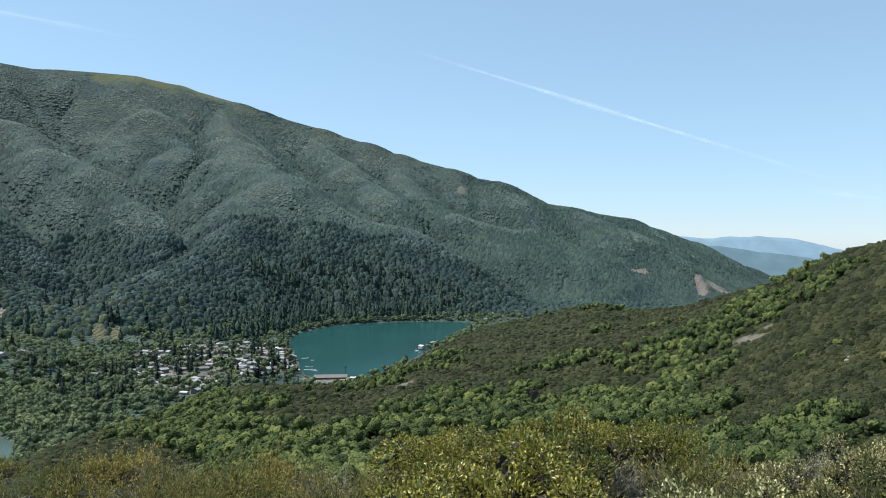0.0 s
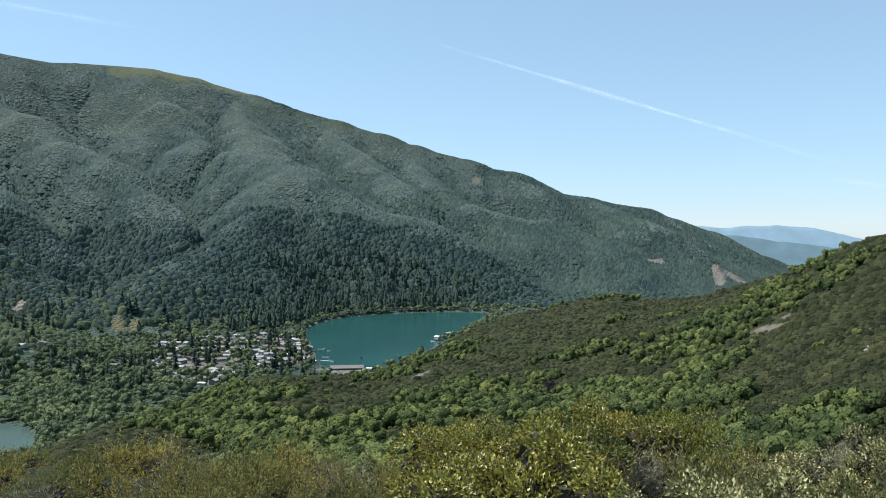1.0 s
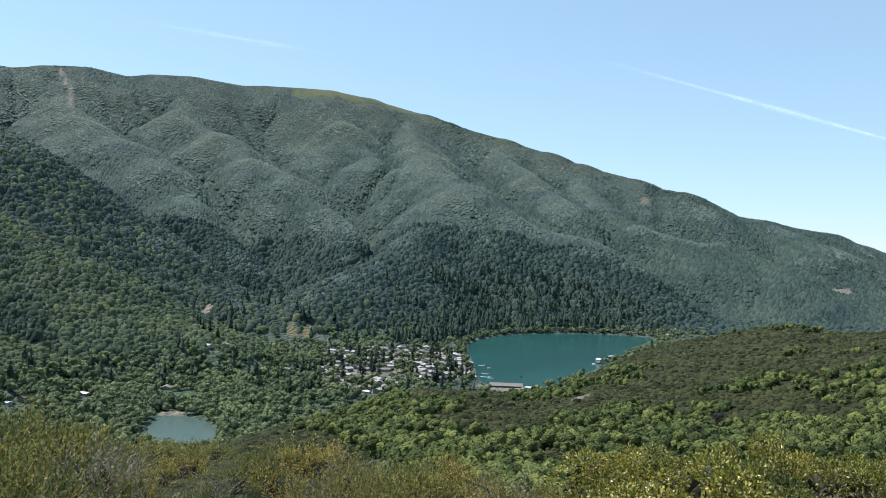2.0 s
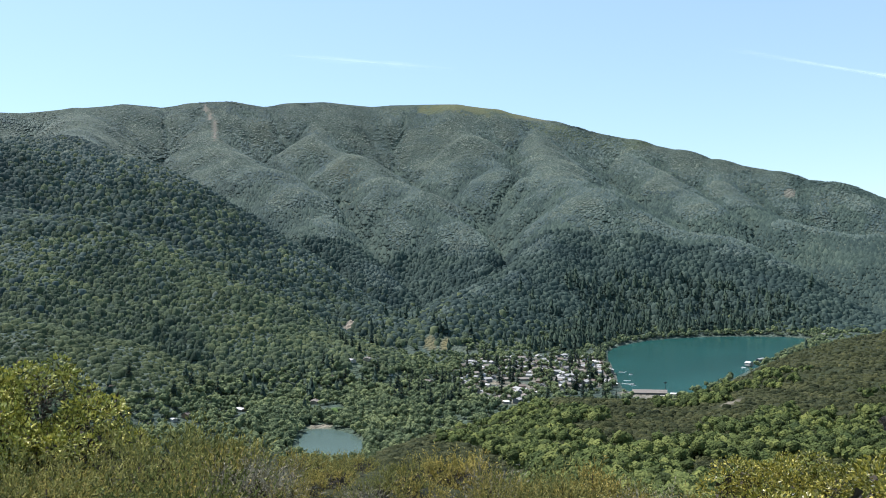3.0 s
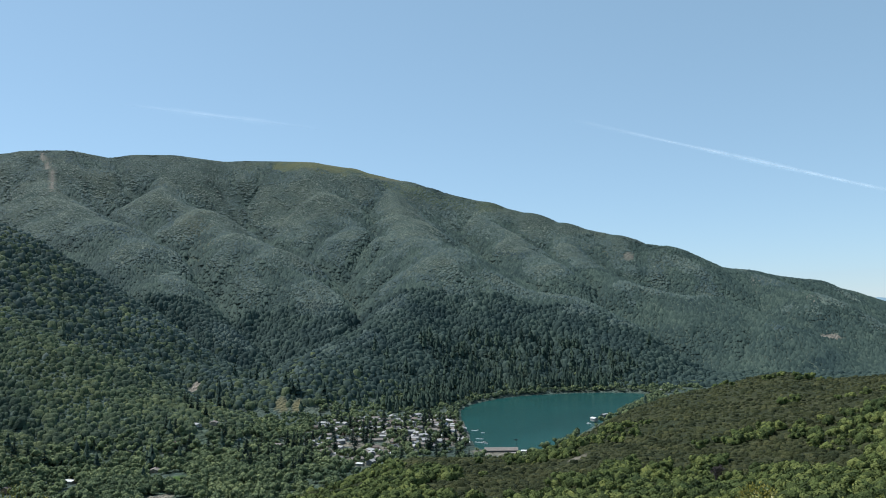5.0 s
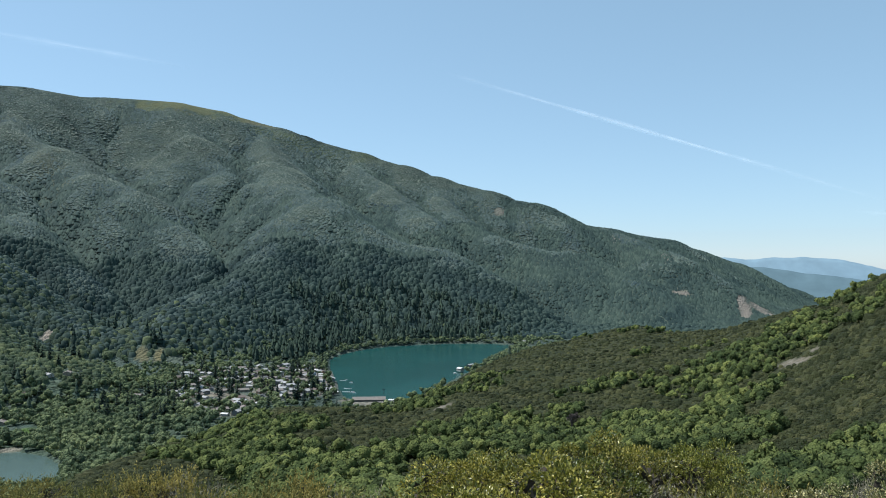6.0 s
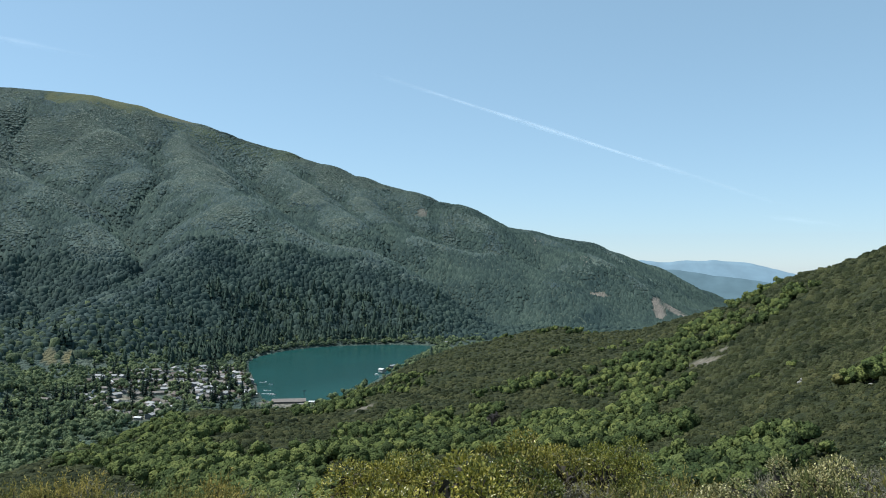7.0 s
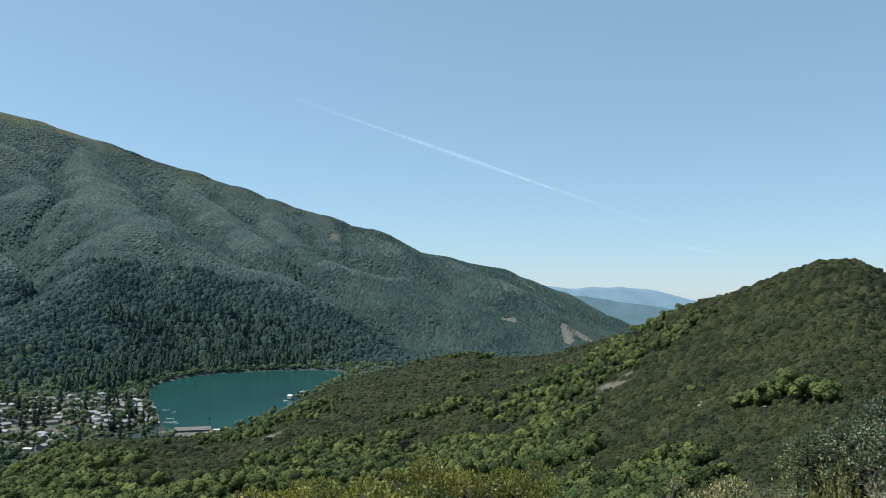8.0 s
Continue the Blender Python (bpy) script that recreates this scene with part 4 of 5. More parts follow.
def kind_at(az, d, roll):
    """Which shrub grows where along the bank."""
    if -24 < az < -5 and d < 7.0:
        return "manzanita" if roll < 0.8 else "toyon"
    if -14.5 < az < -8.5 and 8 < d < 11.5:
        return "twig"
    if -9 < az < 2.5 and d < 8.4:
        return "toyon" if roll < 0.8 else "chamise"
    if az < -24:
        return "chamise" if roll < 0.50 else ("twig" if roll < 0.96 else "manzanita")
    return "chamise" if roll < 0.90 or d < 7 else "twig"


for d in np.geomspace(5.4, 18.5, 13):
    step = math.degrees((0.86 + 0.034 * d) / d)
    for az in np.arange(-40, 58, step):
        az_j, d_j = az + g.uniform(-0.4, 0.4) * step, d * g.uniform(0.95, 1.06)
        x, y = direction(az_j) * d_j
        if g.uniform() < 0.11:
            continue
        kind = kind_at(az_j, d_j, g.uniform())
        if kind == "chamise" and d_j > 10.5:
            kind = "far_chamise"
        plant(kind, float(x), float(y), g.uniform(0.5, 1.4) * {"toyon": 0.8, "manzanita": 0.72}.get(kind, 1.0))
for az, d, s in ((-37.0, 13.8, 1.2), (-38.6, 13.2, 1.3), (-35.6, 14.2, 0.85)):
    x, y = direction(az) * d
    plant("tall_manzanita", float(x), float(y), s)
for az, d, s in ((-28.6, 12.5, 0.8), (-27.4, 12.8, 0.7), (8.7, 7.6, 0.42), (5.6, 7.4, 0.40)):
    x, y = direction(az) * d
    plant("manzanita", float(x), float(y), s)
for az, d, s in ((-6.6, 9.4, 1.08), (-4.4, 9.0, 0.98), (-8.4, 10.2, 1.0), (-2.0, 8.6, 0.88), (0.4, 8.8, 0.76), (2.2, 9.0, 0.58), (-5.6, 8.0, 0.72), (-1.0, 7.6, 0.66), (-10.8, 12.6, 1.06), (-12.8, 12.8, 1.04), (-14.6, 12.2, 0.96), (-15.8, 11.6, 0.8)):
    x, y = direction(az) * d
    plant("toyon", float(x), float(y), s)
for az, d, s in ((-10.2, 9.6, 1.25), (-11.6, 10.0, 1.3), (-12.9, 10.4, 1.2), (-9.4, 10.6, 1.2), (35.5, 9.0, 0.85), (20.5, 9.5, 0.85), (-18.5, 12.0, 1.2), (-21, 10.0, 1.1)):
    x, y = direction(az) * d
    plant("twig", float(x), float(y), s)


def bay_tree(az, d, lobes, seed, mat, name, label, trunk_r, count, length, width, foot=0.0):
    """A small many-stemmed tree: trunk and limbs, and a crown of leaves massed on its boughs."""
    g = np.random.default_rng(seed)
    x, y = direction(az) * d
    z = float(land(np.array([x]), np.array([y]))[0])
    ob = thing(name, label, "tree")
    ob.location = (x, y, z - 0.05 - foot)
    ob.rotation_euler = (0, 0, radians(az))
    limbs, c, n = [], [], []
    area = sum(q[3] ** 2 for q in lobes)
    for lx, ly, lz, lr in lobes:
        e = np.array((lx, ly, lz))
        b0 = np.array((0.12 * lx, 0.12 * ly, 0.0))
        mid = b0 * 0.5 + e * 0.5 + g.normal(0, 0.08 * lr, 3)
        limbs.append([(b0, trunk_r), (mid, trunk_r * 0.6), (e, trunk_r * 0.22)])
        for k in range(5):
            q = e + g.normal(0, 0.5, 3) * lr
            limbs.append([(mid * 0.4 + e * 0.6, trunk_r * 0.28), ((e + q) / 2 + g.normal(0, 0.1 * lr, 3), trunk_r * 0.16), (q, trunk_r * 0.06)])
        subs = g.normal(size=(26, 3))
        subs[:, 2] = np.abs(subs[:, 2]) * 1.2 - 0.4
        subs /= np.linalg.norm(subs, axis=1, keepdims=True)
        subs[:, 2] = np.minimum(subs[:, 2], 0.8)
        for sdir in subs:
            k = max(4, int(count * lr * lr / area / 26))
            dd = g.normal(size=(k, 3))
            dd /= np.linalg.norm(dd, axis=1, keepdims=True)
            c.append(e + sdir * lr * g.uniform(0.62, 0.88) + dd * lr * 0.25 * g.uniform(0.5, 1, (k, 1)) ** 0.5)
            n.append(dd + (0, 0, 0.4))
    for k, limb in enumerate(limbs):
        if k % 6 == 0:
            part("limb", mesh_of("limb", *tubes([limb], 6), MAT_BARK, True), None, ob)
    part("twig_crown", mesh_of("twig_crown", *tubes([q for k, q in enumerate(limbs) if k % 6], 4), MAT_BARK, True), None, ob)
    # dark core leaves added so that gaps in the crown look shaded
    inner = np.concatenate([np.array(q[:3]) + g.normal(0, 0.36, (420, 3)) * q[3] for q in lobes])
    part("inner_leaves", mesh_of("inner_leaves", *leaves(g, inner, g.normal(size=inner.shape), 0.10, 0.05, True), MAT_INNER_SHADE), None, ob)
    part("crown", mesh_of("crown", *leaves(g, np.concatenate(c), np.concatenate(n), length, width), mat), None, ob)
    return ob


bay_tree(52.5, 14.0, [(0.75, 0.25, 1.45, 0.80), (1.45, -0.1, 1.0, 0.74), (-0.1, 0.2, 1.1, 0.8), (-0.75, 0.3, 1.5, 0.75), (0.1, -0.5, 0.8, 0.9), (-1.6, 0.0, 1.35, 0.9), (1.95, 0.1, 0.5, 0.62), (1.0, -0.7, 0.5, 0.8), (-0.6, -0.8, 0.6, 0.8), (-2.3, 0.2, 0.9, 0.8)],
         5, MAT_BAYLEAF, "trailside_tree", "bushy yellow-green tree beside the trail", 0.07, 30000, 0.075, 0.040)


# ---- the village, its lake front and the houses round the pond ----
def box_mesh(name, boxes, mat):
    """Bevelled boxes (centre, size) joined into one part."""
    bm = bmesh.new()
    for c, s in boxes:
        r = bmesh.ops.create_cube(bm, size=1.0, matrix=Matrix.Translation(c) @ Matrix.Diagonal((*s, 1)))
    if mat is MAT_PLANK:
        bmesh.ops.bevel(bm, geom=bm.edges[:], offset=0.03, segments=1, affect="EDGES")
    me = bpy.data.meshes.new(name)
    bm.to_mesh(me)
    bm.free()
    me.materials.append(mat)
    return me


def gable_mesh(name, w, l, h, rise, over, thick, mat):
    """Two roof slabs with eaves, ridge along y."""
    v, hw, hl = [], w / 2 + over, l / 2 + over
    drop = rise * over / (w / 2)
    for y in (-hl, hl):
        v += [(-hw, y, h - drop), (0, y, h + rise), (hw, y, h - drop), (hw, y, h - drop + thick), (0, y, h + rise + thick), (-hw, y, h - drop + thick)]
    f = [(0, 1, 7, 6), (1, 2, 8, 7), (2, 3, 9, 8), (3, 4, 10, 9), (4, 5, 11, 10), (5, 0, 6, 11)]
    me = bpy.data.meshes.new(name)
    me.from_pydata(v, [], f + [(0, 5, 4, 1), (1, 4, 3, 2), (6, 7, 10, 11), (7, 8, 9, 10)])
    me.materials.append(mat)
    return me


def gable_wall(name, w, l, h, rise, mat):
    v = [(sx * w / 2, sy * l / 2, z) for sy in (-1, 1) for sx in (-1, 1) for z in (-1.5, h)]
    v += [(0, -l / 2, h + rise), (0, l / 2, h + rise)]
    f = [(0, 1, 5, 4), (2, 6, 7, 3), (0, 2, 3, 8, 1), (4, 5, 9, 7, 6)]
    me = bpy.data.meshes.new(name)
    me.from_pydata(v, [], f)
    me.materials.append(mat)
    return me


MAT_PLANK = plain("grey_planks", (0.33, 0.30, 0.27), 0.85, 0.3, 0.25)
MAT_GLASS = plain("window_glass", (0.03, 0.04, 0.05), 0.08, 2.0, 0.1, 0.6)
MAT_TRIM = plain("white_trim", (0.72, 0.71, 0.68), 0.6, 0.8, 0.1)
WALLS = {k: plain(k + "_siding", c, 0.75, 0.6, 0.15) for k, c in (("white", (0.32, 0.315, 0.29)), ("cream", (0.25, 0.22, 0.17)), ("grey", (0.16, 0.165, 0.165)), ("brown", (0.22, 0.15, 0.10)), ("blue", (0.30, 0.37, 0.42)))}
ROOFS = {k: plain(k + "_roof", c, 0.8, 0.5, 0.2) for k, c in (("pale", (0.32, 0.315, 0.30)), ("white", (0.60, 0.59, 0.55)), ("grey", (0.135, 0.132, 0.128)), ("tan", (0.20, 0.175, 0.15)), ("brown", (0.15, 0.12, 0.10)), ("red", (0.33, 0.16, 0.12)))}


def house(wall, roof, w, l, h, rise, label, name="house"):
    ob = thing(name, label, "house")
    part("wall", gable_wall("wall", w, l, h, rise, WALLS[wall]), None, ob)
    r = part("roof", gable_mesh("roof", w, l, h, rise, 0.5, 0.18, ROOFS[roof]), None, ob)
    part("chimney", box_mesh("chimney", [((w * 0.2, l * 0.2, h + rise * 0.9), (0.7, 0.7, 1.6))], WALLS["brown"]), None, r)
    for sx in (-1, 1):
        for k in range(3):
            y = (k - 1) * l * 0.3
            win = part("window", box_mesh("window", [((sx * (w / 2 + 0.02), y, h * 0.58), (0.10, 1.5, 1.2))], MAT_TRIM), None, ob)
            part("pane", box_mesh("pane", [((sx * (w / 2 + 0.05), y, h * 0.58), (0.10, 1.25, 0.95))], MAT_GLASS), None, win)
    part("door", box_mesh("door", [((0, -l / 2 - 0.03, 1.03), (1.0, 0.10, 2.05))], WALLS["brown"]), None, ob)
    return ob


STYLES = [house("white", "pale", 7.5, 12, 3.0, 1.7, "white cottage with a pale grey gable roof in the village"),
          house("cream", "white", 7.5, 11, 2.9, 1.3, "cream bungalow with a bright white low roof in the village"),
          house("grey", "grey", 8, 11.5, 3.2, 2.2, "grey cottage with a dark grey shingle roof in the village"),
          house("cream", "tan", 8, 13, 3.1, 1.9, "cream house with a tan shingle roof in the village"),
          house("white", "white", 7, 12, 2.8, 1.1, "long white bungalow with a white metal roof in the village"),
          house("brown", "brown", 7.5, 10.5, 3.3, 2.4, "brown cabin with a dark brown roof in the village"),
          house("blue", "pale", 7, 11.5, 3.1, 2.0, "blue-grey cottage with a pale roof in the village"),
          house("grey", "pale", 8.5, 12.5, 5.2, 2.0, "two-storey grey house with a pale roof in the village")]
g = np.random.default_rng(23)
homes = []


def settle(style, x, y, turn, group="village houses", first=[0] * 20, size=1.0):
    z = float(land(np.array([x]), np.array([y]))[0])
    m = pose(x, y, z + 0.2, 0, 0, turn) @ Matrix.Diagonal((0.98 * size, 0.98 * size, 0.95, 1))
    if style < len(STYLES) and not first[style]:
        first[style] = 1
        STYLES[style].matrix_basis = m
        tagged(STYLES[style], group=group)
        return STYLES[style]
    return tagged(copy_thing(STYLES[style], m), group=group)


tries = 0
while len(homes) < 142 and tries < 9000:
    tries += 1
    az, d = g.uniform(9.5, 22.5), g.uniform(940, 1450)
    x, y = (float(q) for q in direction(az) * d)
    if float(inside(np.array([x]), np.array([y]), VILLAGE)[0]) > -6 or float(land(np.array([x]), np.array([y]))[0]) > 14:
        continue
    if any((x - a) ** 2 + (y - b) ** 2 < 14.5 ** 2 for a, b in homes):
        continue
    if float(cover_at(np.array([x]), np.array([y]), 1.3)[0]) > 0.5:
        continue
    homes.append((x, y))
    settle(int(g.choice(8, p=[0.21, 0.08, 0.20, 0.15, 0.06, 0.09, 0.12, 0.09])), x, y, 24 + 90 * g.integers(0, 2) + g.normal(0, 30), size=g.uniform(0.75, 1.2))
for az, d, s, turn in ((17.9, 968, 4, 70), (31.55, 1010, 3, 20), (31.3, 1060, 1, 110), (28.9, 1180, 0, 60), (27.8, 1190, 3, 20), (26.2, 1160, 6, 50), (41.0, 940, 4, 60), (40.2, 955, 5, 20), (36.6, 985, 1, 80), (22.9, 1190, 0, 10), (23.6, 1150, 3, 80), (30.3, 1130, 5, 30)):
    x, y = (float(q) for q in direction(az) * d)
    homes.append((x, y))
    settle(s, x, y, turn, "houses round the pond")

# long boathouse on the near shore, its lamp post, the floating docks and moored boats
MAT_HULL = plain("white_hull", (0.78, 0.78, 0.76), 0.35, 1.0, 0.06, 0.5)
MAT_STEEL = plain("dark_steel", (0.05, 0.05, 0.055), 0.5, 0.3, 0.2, 0.5, 0.6)


def placed(ob, az, d, z, turn):
    x, y = (float(q) for q in direction(az) * d)
    ob.matrix_basis = pose(x, y, z, 0, 0, turn)
    return ob


hall = thing("lakeside_hall", "long low hall with a grey roof on the lake shore", "hall")
part("wall", gable_wall("wall", 13, 40, 3.0, 2.2, WALLS["grey"]), None, hall)
part("roof", gable_mesh("roof", 13, 40, 3.0, 2.4, 1.6, 0.3, ROOFS["tan"]), None, hall)
part("deck", box_mesh("deck", [((-9.5, 0, 0.1), (6.0, 38, 0.5))], MAT_PLANK), None, hall)
for k in range(9):
    part("window", box_mesh("window", [((6.54, -17 + k * 4.2, 2.0), (0.12, 2.4, 1.5))], MAT_GLASS), None, hall)
placed(hall, 8.0, 1046, 2.0, 97)
shed = house("white", "white", 5, 9, 2.4, 0.9, "white boat shed beside the lakeside hall", "boat_shed")
placed(shed, 6.35, 1040, 1.6, 80)

pole = thing("lamp_post", "tall dark lamp post beside the lake", "lamp post")
part("post", mesh_of("post", *tubes([[((0, 0, -1), 0.32), ((0, 0, 8), 0.26), ((0, 0, 15), 0.2)]], 8), MAT_STEEL, True), None, pole)
part("crossarm", box_mesh("crossarm", [((0, 0, 15), (3.8, 0.5, 0.5)), ((0, 0, 13.9), (2.8, 0.4, 0.4))], MAT_STEEL), None, pole)
for k in range(4):
    part("floodlight", box_mesh("floodlight", [((-1.6 + k * 1.07, -0.3, 15.5), (0.8, 0.6, 0.9))], MAT_STEEL), None, pole)
placed(pole, 6.95, 1052, 0.8, 10)


def boat():
    """An open runabout: pointed hull, seats and a windscreen."""
    ob = thing("motorboat", "small white motorboat moored on the lake", "boat")
    v, f = [], []
    for y, w, z in ((-3.0, 1.0, 0.0), (-1.0, 1.15, -0.05), (1.2, 1.0, 0.0), (2.6, 0.5, 0.1), (3.3, 0.04, 0.2)):
        v += [(-w * 0.7, y, z - 0.3), (w * 0.7, y, z - 0.3), (w, y, z + 0.7), (-w, y, z + 0.7)]
    for k in range(4):
        for s in range(4):
            f.append((k * 4 + s, k * 4 + (s + 1) % 4, k * 4 + 4 + (s + 1) % 4, k * 4 + 4 + s))
    f += [(0, 3, 2, 1)]
    me = bpy.data.meshes.new("hull")
    me.from_pydata(v, [], f)
    part("hull", me, MAT_HULL, ob)
    part("seat", box_mesh("seat", [((0, -1.6, 0.9), (1.5, 0.6, 0.4)), ((0, 0.0, 0.9), (1.5, 0.6, 0.4))], MAT_PLANK), None, ob)
    part("windscreen", box_mesh("windscreen", [((0, 0.9, 1.0), (1.5, 0.08, 0.5))], MAT_GLASS), None, ob)
    part("outboard_motor", box_mesh("outboard_motor", [((0, -3.2, 0.5), (0.4, 0.4, 1.0))], MAT_STEEL), None, ob)
    return tagged(ob, group="moored boats")


b0 = boat()
placed(b0, 9.25, 1235, 0.1, 70)
for az, d, turn in ((9.3, 1135, 40), (9.15, 1140, 60), (9.45, 1170, 75), (9.05, 1128, 70), (9.6, 1265, 20), (1.95, 1330, 30), (6.1, 1066, 80), (5.8, 1075, 95)):
    x, y = (float(q) for q in direction(az) * d)
    copy_thing(b0, pose(x, y, 0.1, 0, 0, turn))


def dock(az, d, turn, length):
    ob = thing("floating_dock", "pale wooden floating dock on the lake", "dock", "docks")
    part("deck", box_mesh("deck", [((0, 0, 0.35), (2.4, length, 0.25))], MAT_HULL), None, ob)
    for k in (-1, 1):
        for s in (-1, 1):
            part("pile", mesh_of("pile", *tubes([[((s * 1.1, k * length * 0.4, -2.5), 0.14), ((s * 1.1, k * length * 0.4, 1.3), 0.12)]], 6), MAT_PLANK, True), None, ob)
    placed(ob, az, d, 0.0, turn)


dock(9.62, 1140, 75, 11)
dock(9.50, 1172, 80, 11)
dock(9.85, 1260, 85, 9)
dock(1.85, 1338, 30, 10)
cabin = house("white", "white", 8, 11, 3.2, 1.8, "white lakeside cabin above the shore", "lakeside_cabin")
placed(cabin, 1.5, 1352, 3.0, 40)
ramp_house = house("grey", "pale", 6, 16, 2.6, 1.2, "grey-roofed shore house beside the lake", "shore_house")
placed(ramp_house, 0.8, 1385, 6.0, 150)
for az, d in ((6.95, 1868), (7.3, 1862)):
    bh = house("white", "white", 5, 7, 2.6, 1.2, "small white boathouse on the wooded far shore", "boathouse")
    placed(bh, az, d, 1.0, 90)
far_house = house("white", "pale", 9, 18, 4.0, 2.0, "white building at the far end of the lake", "far_shore_house")
placed(far_house, -3.2, 1850, 4.0, 80)


# ---- far ridges down the valley and the vapour trails ----
def backdrop_ridge(name, dist, pts, colour, label):
    # haze is painted on: blue base colour and a faint glow from the ridge itself
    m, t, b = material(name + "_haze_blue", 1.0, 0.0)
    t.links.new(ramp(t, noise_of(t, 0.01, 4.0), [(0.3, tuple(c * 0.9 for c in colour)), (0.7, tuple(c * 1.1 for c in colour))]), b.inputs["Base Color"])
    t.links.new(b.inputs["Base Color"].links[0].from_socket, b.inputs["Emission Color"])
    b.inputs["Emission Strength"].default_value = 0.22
    az = np.linspace(pts[0][0], pts[-1][0], 160)
    el = np.interp(-az, [-p[0] for p in pts], [p[1] for p in pts])
    el = el + value_noise(az * 10, az * 0, 12, 77 + int(dist), 4) * 0.10
    rows = []
    for back, frac in ((-300, 0.0), (-150, 0.55), (-40, 0.92), (0, 1.0), (60, 0.9)):
        d = dist + back
        top = EYE + d * np.tan(np.radians(el))
        p = direction(az) * d
        rows.append(np.stack([p[:, 0], p[:, 1], -20 + (top + 20) * frac], 1))
    a = np.stack(rows)
    me = grid_mesh(name, a[..., 0], a[..., 1], a[..., 2], m)
    tagged(new(name, me), label, "hills", kind="structure")


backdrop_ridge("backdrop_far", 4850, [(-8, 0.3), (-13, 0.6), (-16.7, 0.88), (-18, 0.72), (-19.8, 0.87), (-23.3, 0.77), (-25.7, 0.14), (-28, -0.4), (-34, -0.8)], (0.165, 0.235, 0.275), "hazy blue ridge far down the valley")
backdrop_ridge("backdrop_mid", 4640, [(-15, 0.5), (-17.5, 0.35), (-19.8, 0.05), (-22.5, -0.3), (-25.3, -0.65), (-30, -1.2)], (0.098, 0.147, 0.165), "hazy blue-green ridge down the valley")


def vapour_trail(a, b_, width, density, seed):
    """A ribbon of ice haze high up, ragged and thinning to its ends."""
    pa, pb = Vector(spot(*a)), Vector(spot(*b_))
    n = 60
    along = (pb - pa).normalized()
    mid = (pa + pb) / 2 - Vector((0, 0, EYE))
    up = along.cross(mid).normalized()
    v, f = [], []
    for k in range(n + 1):
        s = k / n
        c = pa.lerp(pb, s)
        w = width * (0.6 + 0.4 * math.sin(s * 9 + seed) ** 2) * (1.5 - 0.9 * abs(s - 0.45))
        for r in (-1, 0, 1):
            v.append(c + up * w * r + mid.normalized() * (8 if r == 0 else 0))
        if k:
            for r in (0, 1):
                i = k * 3 + r
                f.append((i - 3, i - 2, i + 1, i))
    me = bpy.data.meshes.new("vapour_trail")
    me.from_pydata(v, [], f)
    uv = me.uv_layers.new(name="along")
    for lp in me.loops:
        i = lp.vertex_index
        uv.data[lp.index].uv = (i // 3 / n, (i % 3) / 2)
    m = bpy.data.materials.new("ice_haze")
    m.use_nodes = True
    t = m.node_tree
    t.nodes.remove(t.nodes["Principled BSDF"])
    uvn = t.nodes.new("ShaderNodeUVMap")
    uvn.uv_map = "along"
    sep = t.nodes.new("ShaderNodeSeparateXYZ")
    t.links.new(uvn.outputs[0], sep.inputs[0])
    ends = ramp(t, sep.outputs[0], [(0.0, (0, 0, 0)), (0.35, (1, 1, 1)), (0.55, (0.8, 0.8, 0.8)), (1.0, (0, 0, 0))])
    edge = ramp(t, sep.outputs[1], [(0.0, (0, 0, 0)), (0.5, (1, 1, 1)), (1.0, (0, 0, 0))])
    rag = ramp(t, noise_of(t, 0.012, 4.0), [(0.3, (0.3, 0.3, 0.3)), (0.7, (1, 1, 1))])
    fac = mix(t, 1.0, mix(t, 1.0, ends, edge, "MULTIPLY"), rag, "MULTIPLY")
    fac = mix(t, 1.0, fac, (density, density, density), "MULTIPLY")
    clear = t.nodes.new("ShaderNodeBsdfTransparent")
    ice = node(t, "ShaderNodeBsdfTranslucent", Color=(0.95, 0.95, 0.95, 1))
    dif = node(t, "ShaderNodeBsdfDiffuse", Color=(0.95, 0.95, 0.95, 1))
    both = node(t, "ShaderNodeAddShader")
    t.links.new(ice.outputs[0], both.inputs[0])
    t.links.new(dif.outputs[0], both.inputs[1])
    ms = t.nodes.new("ShaderNodeMixShader")
    t.links.new(fac, ms.inputs[0])
    t.links.new(clear.outputs[0], ms.inputs[1])
    t.links.new(both.outputs[0], ms.inputs[2])
    t.links.new(ms.outputs[0], t.nodes["Material Output"].inputs["Surface"])
    me.materials.append(m)
    ob = tagged(new("vapour_trail", me), "thin white vapour trail across the blue sky", "vapour trail", kind="stuff")
    ob.visible_shadow = False


vapour_trail((2.5, 14.0, 4500), (-27, 4.05, 4500), 12, 0.36, 1)
vapour_trail((-24.5, 3.8, 4500), (-29.5, 3.1, 4500), 14, 0.14, 3)
vapour_trail((34, 14.8, 4500), (20, 13.7, 4500), 16, 0.11, 2)


